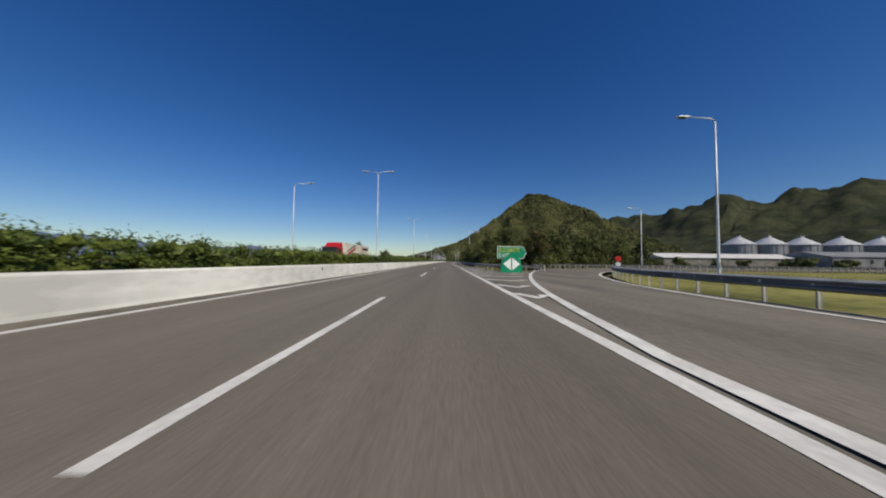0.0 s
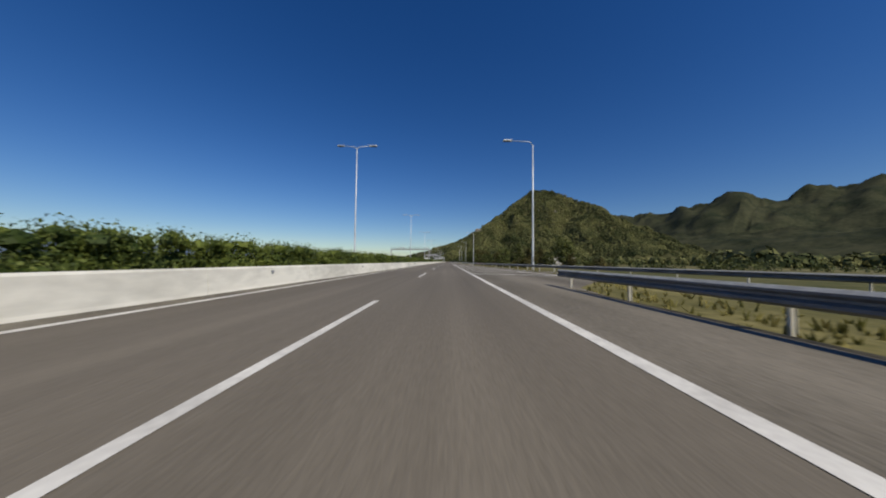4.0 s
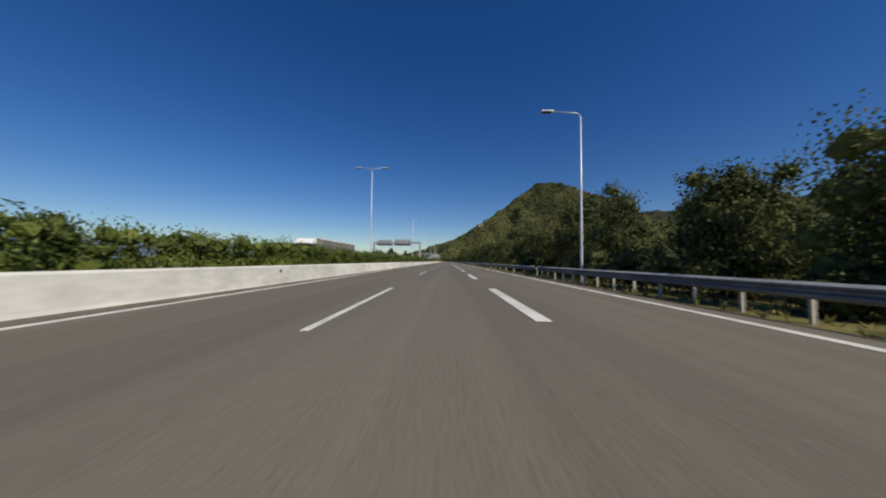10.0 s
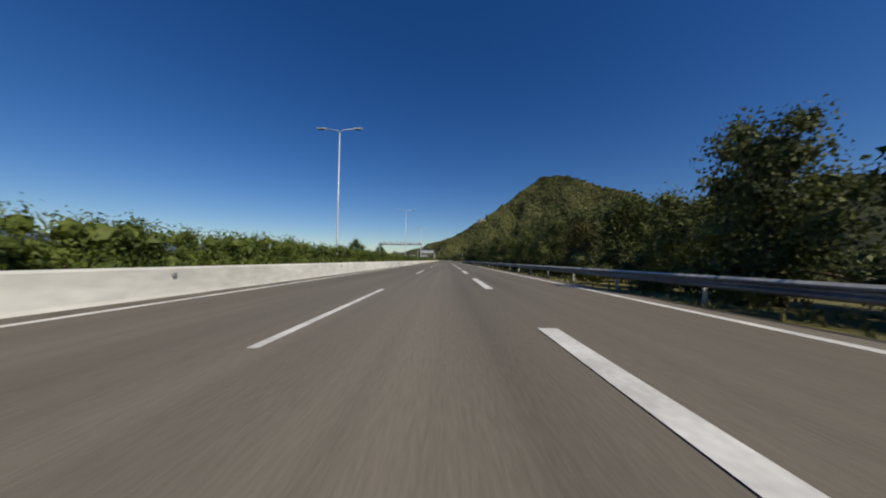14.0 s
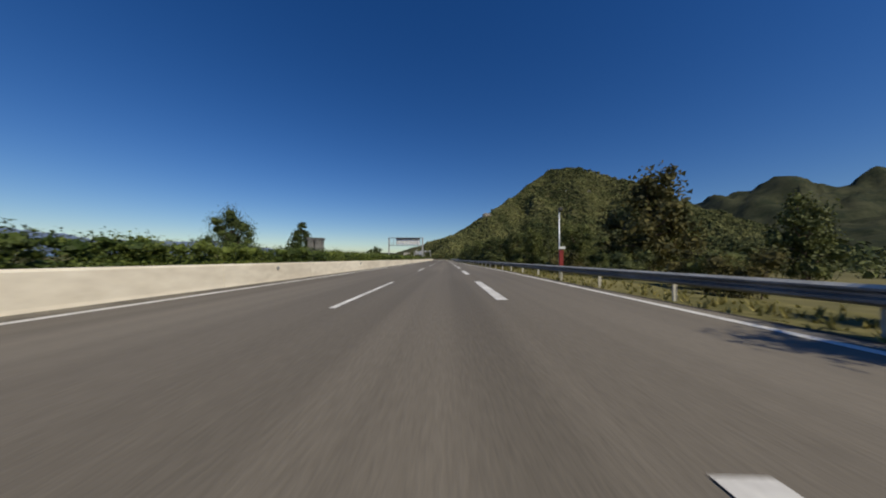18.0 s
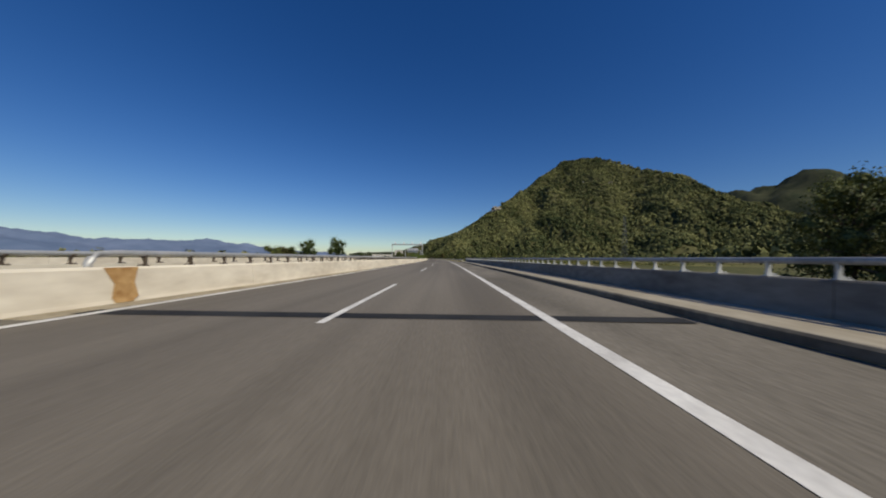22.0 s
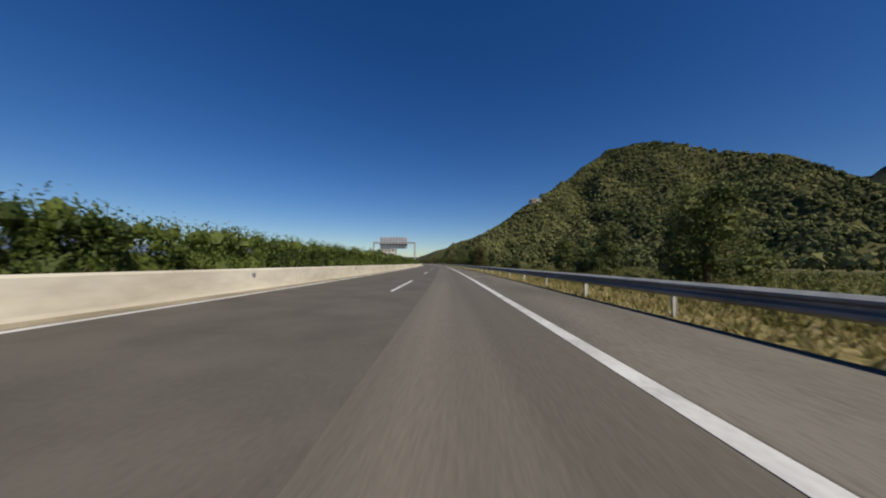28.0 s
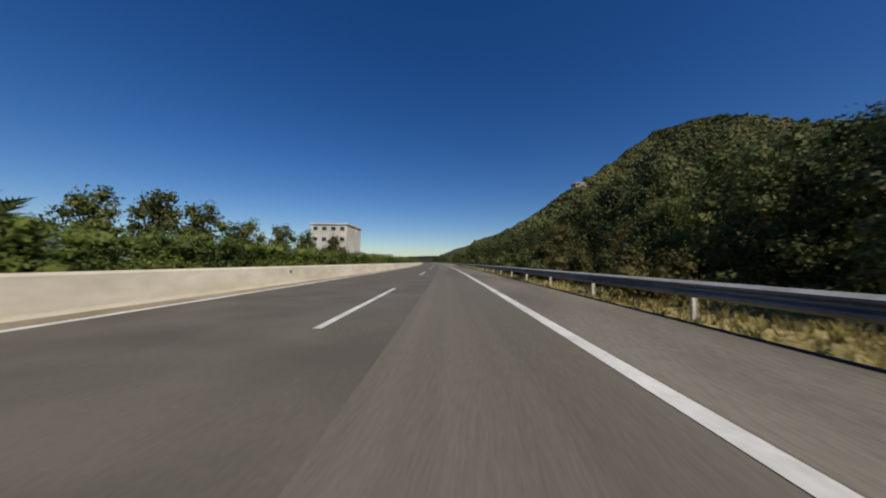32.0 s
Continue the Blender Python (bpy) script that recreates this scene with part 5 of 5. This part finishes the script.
mv, mf = [], []
for i in range(42000):
    s = rng.uniform(782, 1045)
    p = at(s, rail_at(s) + 2.2 + rng.random() ** 1.4 * 60, -0.24)
    h = rng.uniform(0.15, 0.5)
    for b in range(3):
        a = rng.uniform(0, 6.28)
        e = Vector((math.cos(a), math.sin(a), 0)) * rng.uniform(0.04, 0.12)
        q = len(mv)
        mv += [p - e, p + e, p + Vector((rng.normal() * 0.15, rng.normal() * 0.15, h))]
        mf.append((q, q + 1, q + 2))
tagged(new("meadow", mesh_of("meadow", mv, mf, MEADOW)), "tall green and straw-coloured meadow grass beyond the guardrail", "grass", kind="stuff")

# ---- the wooded hill ----
RIDGE = ((-500, 3700, 60), (-180, 2764, 100), (80, 2250, 142), (167, 1691, 166), (361, 1997, 322), (640, 2320, 545), (676, 2140, 500), (717, 2015, 454), (858, 1884, 361), (910, 1715, 218), (935, 1605, 88), (950, 1500, 15))
RIDGE_V = np.array(RIDGE, float)
RAVINE = np.array(((770, 1905), (726, 1833), (530, 1563), (430, 1443), (350, 1345)), float)


def hill_height(x, y):
    best, top = -60.0, 0.0
    p = np.array((x, y))
    for i, (a, b) in enumerate(zip(RIDGE_V, RIDGE_V[1:])):
        d = b[:2] - a[:2]
        u = min(1.0, max(0.0, float(np.dot(p - a[:2], d) / np.dot(d, d))))
        c = a + (b - a) * u
        r = math.hypot(x - c[0], y - c[1])
        east = d[0] * (y - a[1]) - d[1] * (x - a[0]) > 0
        if i > 4 and x < 640 and 279 * (y - 1997) - 323 * (x - 361) > 0:
            east = True
        z = c[2] - (1.05 if east else 0.66) * r + 0.00012 * min(r, 900) ** 2
        if z > best:
            best, top = z, c[2]
    n = noise.fractal(Vector((x * 0.006, y * 0.006, 1.3)), 0.9, 2.1, 4)
    if best > 0:
        fall = max(0.0, min(1.0, (top - best) / 120)) * min(1.0, best / 40)
        best -= 58 * fall * (abs(noise.noise(Vector((x * 0.009 + y * 0.0012, y * 0.0025, 5.1)))) * 1.6 + 0.6 * noise.noise(Vector((x * 0.02, y * 0.008, 9.4))))
        near, side = 1e9, 1
        for a, b in zip(RAVINE, RAVINE[1:]):
            d = b - a
            u = min(1.0, max(0.0, float(np.dot(p - a, d) / np.dot(d, d))))
            r = float(np.linalg.norm(p - a - d * u))
            if r < near:
                near, side = r, d[0] * (p[1] - a[1]) - d[1] * (p[0] - a[0])
        deep = min(1.0, max(0.0, (top - best) / 70)) * min(1.0, best / 50)
        best -= deep * 70 * max(0.0, 1 - near / 150) ** 1.3
        if side > 0:
            best += deep * 16 * math.exp(-((near - 130) / 60) ** 2)
    best += n * min(11.0, max(4.0, best * 0.06)) * (1 if best > 0 else 0.2)
    return best if best > 9 else best - (9 - best) * 0.9


hx, hy = np.arange(-700, 1500, 25.0), np.arange(1250, 3800, 25.0)
H = np.array([[hill_height(x, y) for x in hx] for y in hy])
hv = [(x, y, H[j, i]) for j, y in enumerate(hy) for i, x in enumerate(hx)]
hf = [(j * len(hx) + i, j * len(hx) + i + 1, (j + 1) * len(hx) + i + 1, (j + 1) * len(hx) + i) for j in range(len(hy) - 1) for i in range(len(hx) - 1) if max(H[j, i], H[j, i + 1], H[j + 1, i], H[j + 1, i + 1]) > -8]
hill = tagged(new("hill", mesh_of("hill", hv, hf, WOOD_HILL, True)), "steep rounded hill covered in green scrub woodland", "hill", kind="structure")


def hill_z(x, y):
    i, j = (x - hx[0]) / 25, (y - hy[0]) / 25
    a, b = int(i), int(j)
    u, w = i - a, j - b
    return (H[b, a] * (1 - u) + H[b, a + 1] * u) * (1 - w) + (H[b + 1, a] * (1 - u) + H[b + 1, a + 1] * u) * w


def crowns(name, spots, size0, size1, material, label, each=15, facet=1.0):
    """Many small ragged crowns of leafy facets, joined."""
    c = np.repeat(np.array(spots, float), each, axis=0)
    r = np.repeat(rng.uniform(size0, size1, len(spots)), each)[:, None]
    tall = np.repeat(rng.uniform(0.8, 1.25, len(spots)), each)
    d = rng.normal(size=(len(c), 3))
    d[:, 2] = np.abs(d[:, 2]) * 0.9 - 0.25
    d /= np.linalg.norm(d, axis=1)[:, None]
    p = d * r * rng.uniform(0.55, 1.0, (len(c), 1))
    p[:, 2] = p[:, 2] * tall + r[:, 0] * 0.6
    u = np.cross(d, rng.normal(size=(len(c), 3)))
    u /= np.linalg.norm(u, axis=1)[:, None]
    w = np.cross(d, u) + d * rng.uniform(-0.5, 0.5, (len(c), 1))
    k = r * facet * rng.uniform(0.4, 0.75, (len(c), 1))
    v = np.stack([c + p - u * k - w * k * 0.6, c + p + u * k - w * k * 0.6, c + p + w * k], 1).reshape(-1, 3)
    f = [(3 * i, 3 * i + 1, 3 * i + 2) for i in range(len(c))]
    return tagged(new(name, mesh_of(name, v, f, material)), label, "woodland", kind="stuff")


spots = []
while len(spots) < 25000:
    x, y = rng.uniform(-450, 1200), 1290 + 1310 * rng.random() ** 1.35
    z = hill_z(x, y)
    if z < 1.5 or (y > 2250 and z < hill_z(x, y - 60) - 25):
        continue
    spots.append((x, y, z))
crowns("hill_woodland", spots, 3.2, 6.6, HILL_CROWNS, "scrub oak and pine woodland on the hillside", 24, 0.85)
clumps = []
for i in range(1200):
    s = rng.uniform(780, 1120)
    p = at(s, rail_at(s) + 7 + rng.random() ** 1.3 * 70)
    r = rng.uniform(0.2, 0.75)
    clumps.append((p.x, p.y, -0.4 + r * 0.4, r))
v, f = leaf_cloud(clumps, 1.0, 72000, 0.13)
tagged(new("meadow_scrub", mesh_of("meadow_scrub", v, f, LEAF)), "low leafy scrub on the meadow below the hill", "scrub", kind="stuff")
spots = []
while len(spots) < 1500:
    s, off = rng.uniform(760, 1900), 200 + rng.random() ** 0.8 * 400
    p = at(s, off)
    z = -0.4 if not (hx[0] < p.x < hx[-2] and hy[0] < p.y < hy[-2]) else max(-0.4, hill_z(p.x, p.y))
    spots.append((p.x, p.y, z))
crowns("field_scrub", spots, 1.6, 3.8, HILL_CROWNS, "low green scrub on the plain below the hill", 60, 0.4)
clumps, spots = [], []
while len(spots) < 2600:
    s, off = rng.uniform(-120, 1150), 24 + rng.random() ** 1.1 * 620
    p = at(s, off)
    if noise.noise(Vector((p.x * 0.012, p.y * 0.012, 2.2))) + 0.5 * noise.noise(Vector((p.x * 0.04, p.y * 0.04, 4.2))) < 0.02 + 0.0004 * off or (s > 700 and off < 130):
        continue
    if (p.y < 190 and 30 < p.x < 260) or (215 < p.y < 300 and p.x < 62) or (p.y < 190 and p.x < 30):
        continue
    if off < 120:
        r = rng.uniform(0.8, 2.2)
        clumps.append((p.x, p.y, -0.4 + r * 0.5, r))
    spots.append((p.x, p.y, -0.5)) if off >= 120 else None
crowns("plain_woodland", spots, 3.0, 6.0, HILL_CROWNS, "scrub and trees on the plain", 40, 0.5)
v, f = leaf_cloud(clumps, 1.0, 70 * len(clumps), 0.32)
tagged(new("plain_thicket", mesh_of("plain_thicket", v, f, LEAF_DARK)), "leafy thicket behind the roadside trees", "thicket", kind="stuff")
clumps, spots = [], []
for i in range(900):
    s, off = rng.uniform(-40, 2100), -28 - rng.random() ** 1.5 * 220
    if 600 < s < 870 and off > -150:
        continue
    p = at(s, off)
    r = rng.uniform(0.8, 2.0)
    if s < 1150 and off > -110:
        clumps.append((p.x, p.y, -0.5 + r * 0.5, r))
    else:
        spots.append((p.x, p.y, ground_height(p.x, p.y)))
crowns("plain_scrub", spots, 1.6, 4.0, HILL_CROWNS, "low scrub on the seaward plain", 40, 0.5)
v, f = leaf_cloud(clumps, 1.0, 70 * len(clumps), 0.3)
tagged(new("seaward_thicket", mesh_of("seaward_thicket", v, f, LEAF)), "leafy scrub beyond the opposite carriageway", "thicket", kind="stuff")


def crag(name, x, y, z, r):
    bm = bmesh.new()
    bmesh.ops.create_icosphere(bm, subdivisions=3, radius=r)
    for v in bm.verts:
        q = v.co.normalized()
        n = noise.noise(q * 1.8 + Vector((x, 0, 0))) * 0.5 + noise.cell(q * 2.3) * 0.25
        v.co = q * r * (0.75 + n)
        v.co.z *= 0.8
    ob = part(name, bm, ROCK)
    ob.matrix_basis = pose(x, y, z)
    return tagged(ob, "bare pale limestone outcrop on the hillside", "rock", "outcrops")


for x, y, r in ((180, 1702, 11), (155, 1700, 10), (40, 2050, 10), (60, 2040, 6), (415, 1990, 8), (640, 1850, 9), (690, 1820, 7), (560, 1900, 6), (780, 1800, 6)):
    crag("outcrop", x, y, hill_z(x, y) + 1, r)
crag("outcrop", 167, 1691, 168, 15)


# ---- far ranges ----
def range_mesh(name, crest, depth, material, label, rough):
    n = 170
    rows_, cols = 26, n + 1
    cs = np.array(crest, float)
    d = np.linspace(0, 1, len(cs))
    v = []
    for j in range(rows_):
        k = j / (rows_ - 1)
        for i in range(cols):
            u = i / n
            x, y, z = (float(np.interp(u, d, cs[:, c])) for c in range(3))
            dist = math.hypot(x, y - 500)
            f = 1 - depth * (1 - k) / dist
            hgt = z * (k ** 0.8) + rough * (0.2 + 0.8 * k) * noise.fractal(Vector((x * 0.0035, y * 0.0035, k * 2.6)), 0.75, 2.1, 7)
            v.append((x * f, 500 + (y - 500) * f, hgt - 6))
    f = [(j * cols + i, j * cols + i + 1, (j + 1) * cols + i + 1, (j + 1) * cols + i) for j in range(rows_ - 1) for i in range(n)]
    tagged(new(name, mesh_of(name, v, f, material, True)), label, "mountains", kind="structure")
    return v


range_mesh("mountain_range", ((1500, 4300, 270), (2230, 3900, 600), (2500, 3700, 640), (2700, 2800, 620), (2900, 2780, 580), (3400, 2600, 710), (3700, 2200, 690), (3900, 1600, 640), (4100, 600, 520), (4100, -800, 400)), 1500, FAR_RANGE, "wooded mountain range on the horizon", 90)
range_mesh("foothills", ((1050, 2900, 60), (1250, 2600, 150), (1500, 2300, 190), (1750, 1900, 200), (2000, 1500, 210), (2200, 900, 180), (2200, 0, 130)), 700, FAR_RANGE, "lower wooded foothills before the range", 40)
range_mesh("far_coast_hills", ((-4300, 1000, 120), (-4200, 1900, 220), (-3800, 2800, 250), (-3300, 3400, 160), (-2600, 3900, 180), (-2000, 4200, 80), (-1300, 4500, 40)), 400, HAZE_RANGE, "far hills across the water, coloured blue for haze", 40)
range_mesh("far_ridge", ((-1300, 4600, 60), (-700, 4500, 75), (-300, 4300, 70), (200, 4200, 90)), 500, FAR_RANGE, "low wooded ridge at the end of the road", 15)
wv = [(-5500, 900, -2.6), (-700, 900, -2.6), (-500, 4600, -2.6), (-5500, 4600, -2.6)]
WATER = mat("sea_water", (0.05, 0.1, 0.16), (0.08, 0.14, 0.2), 0.25, 0.02, 0.004)
tagged(new("water", mesh_of("water", wv, [(0, 1, 2, 3)], WATER)), "calm blue bay beyond the plain", "water", kind="structure")


# ---- buildings ----
def silo(m):
    g = tagged(new("silo"), "grey corrugated grain silo with a conical roof", "silo", "grain silos")
    bm = bmesh.new()
    n = 32
    ring = [[bm.verts.new((7.0 * math.cos(2 * math.pi * i / n), 7.0 * math.sin(2 * math.pi * i / n), z)) for i in range(n)] for z in (-0.5, 3, 6, 9, 12.2)]
    for a, b in zip(ring, ring[1:]):
        for i in range(n):
            bm.faces.new((a[i], a[(i + 1) % n], b[(i + 1) % n], b[i]))
    w = part("wall", bm, SILO, g)
    for i in range(16):
        a = 2 * math.pi * i / 16
        bar("stiffener", w, (7.05 * math.cos(a), 7.05 * math.sin(a), 0), (7.05 * math.cos(a), 7.05 * math.sin(a), 12.2), 0.2, STEEL)
    bm = bmesh.new()
    bmesh.ops.create_cone(bm, cap_ends=True, segments=32, radius1=7.4, radius2=0.9, depth=4.2, matrix=Matrix.Translation((0, 0, 14.3)))
    part("roof", bm, ALUMINIUM, g)
    part("roof_cap", boxed(-0.9, 0.9, -0.9, 0.9, 16.3, 17.1, 0.1), STEEL, g)
    g.matrix_basis = m
    return g


first = silo(pose(157, 162, -0.5))
for x, y in ((171, 160), (188, 160), (206, 158), (224, 156)):
    copy_thing(first, pose(x, y, -0.5))


def building(name, label, x0, x1, y0, y1, h, m, windows, roof="flat", wall=None, floors=1, sides=("s",)):
    g = tagged(new(name), label, "building")
    g.matrix_basis = m
    part("wall", boxed(x0, x1, y0, y1, -1, h), wall or RENDERED, g)
    if roof == "flat":
        part("roof", boxed(x0 - 0.3, x1 + 0.3, y0 - 0.3, y1 + 0.3, h, h + 0.4, 0.05), RENDERED, g)
    else:
        ym = (y0 + y1) / 2
        rise = (y1 - y0) * 0.12
        bm = bmesh.new()
        v = [bm.verts.new(c) for c in ((x0 - 0.5, y0 - 0.6, h), (x1 + 0.5, y0 - 0.6, h), (x1 + 0.5, y1 + 0.6, h), (x0 - 0.5, y1 + 0.6, h), (x0 - 0.5, ym, h + rise), (x1 + 0.5, ym, h + rise))]
        for f in ((0, 1, 5, 4), (2, 3, 4, 5), (0, 4, 3), (1, 2, 5), (3, 2, 1, 0)):
            bm.faces.new([v[k] for k in f])
        part("roof", bm, WHITE_ROOF if wall is CONCRETE_GREY else ROOFING, g)
    fh = h / floors
    for fl in range(floors):
        for i in range(windows):
            x = x0 + (x1 - x0) * (i + 0.5) / windows
            z = fl * fh + fh * 0.45
            w = part("window", boxed(x - 0.6, x + 0.6, y0 - 0.05, y0 + 0.02, z, z + fh * 0.35), GLASS, g)
            part("sill", boxed(x - 0.7, x + 0.7, y0 - 0.12, y0, z - 0.08, z), RENDERED, w)
    return g


building("warehouse", "long low warehouse with a white roof before the silos", 92, 150, 128, 146, 4.2, pose(0, 0, -0.5), 0, "gable", CONCRETE_GREY)
building("shed", "grey sheet-metal shed beside the silos", 150, 190, 118, 138, 5.0, pose(0, 0, -0.5), 4, "gable", SILO)
building("house", "low white house among trees", -8, 8, -4, 4, 4.2, Matrix.Translation(at(285, 57, -0.5)), 5)
building("apartment_building", "pinkish-white apartment block behind the trees", -5, 5, -6, 6, 11.6, stand(1112, -30.5, -0.7, -4), 4, "flat", RENDERED, 4)
tower = tagged(new("utility_tower"), "slim grey concrete utility tower beyond the hedge", "tower")
tower.matrix_basis = stand(641, -30, -0.6, 0, 0.85)
for x in (-1.0, 1.0):
    part("shaft", boxed(x - 0.75, x + 0.75, -1.2, 1.2, -0.5, 6.9, 0.08), CONCRETE_GREY, tower)
for z in (2.2, 4.4, 6.5):
    part("band", boxed(-1.9, 1.9, -1.3, 1.3, z, z + 0.2, 0.04), CONCRETE_GREY, tower)
part("cap", boxed(-2.0, 2.0, -1.4, 1.4, 6.9, 7.2, 0.05), CONCRETE_GREY, tower)
building("roadside_building", "long white building near the end of the road", -20, 20, -6, 6, 7, stand(1250, -48, -1), 8, "flat", RENDERED, 2)

# lattice pylon on the slope
pylon = tagged(new("power_pylon"), "grey lattice power pylon before the hillside", "pylon")
pylon.matrix_basis = stand(878, 117, -0.4, 20, 0.98)
for sx, sy in ((-1, -1), (1, -1), (1, 1), (-1, 1)):
    bar("leg", pylon, (sx * 1.4, sy * 1.4, -0.3), (sx * 0.4, sy * 0.4, 30), 0.11, PYLON_STEEL)
for i in range(7):
    z0, z1 = i * 4.0, i * 4.0 + 4
    r0, r1 = 1.4 - z0 / 30, 1.4 - z1 / 30
    for sy in (-1, 1):
        bar("brace", pylon, (-r0, sy * r0, z0), (r1, sy * r1, z1), 0.055, PYLON_STEEL)
        bar("brace", pylon, (r0, sy * r0, z0), (-r1, sy * r1, z1), 0.055, PYLON_STEEL)
for z in (20, 24, 28):
    bar("cross_arm", pylon, (-1.6, 0, z), (1.6, 0, z), 0.2, PYLON_STEEL)
copy_thing(pylon, stand(1330, 347, -0.4, 25, 0.9))
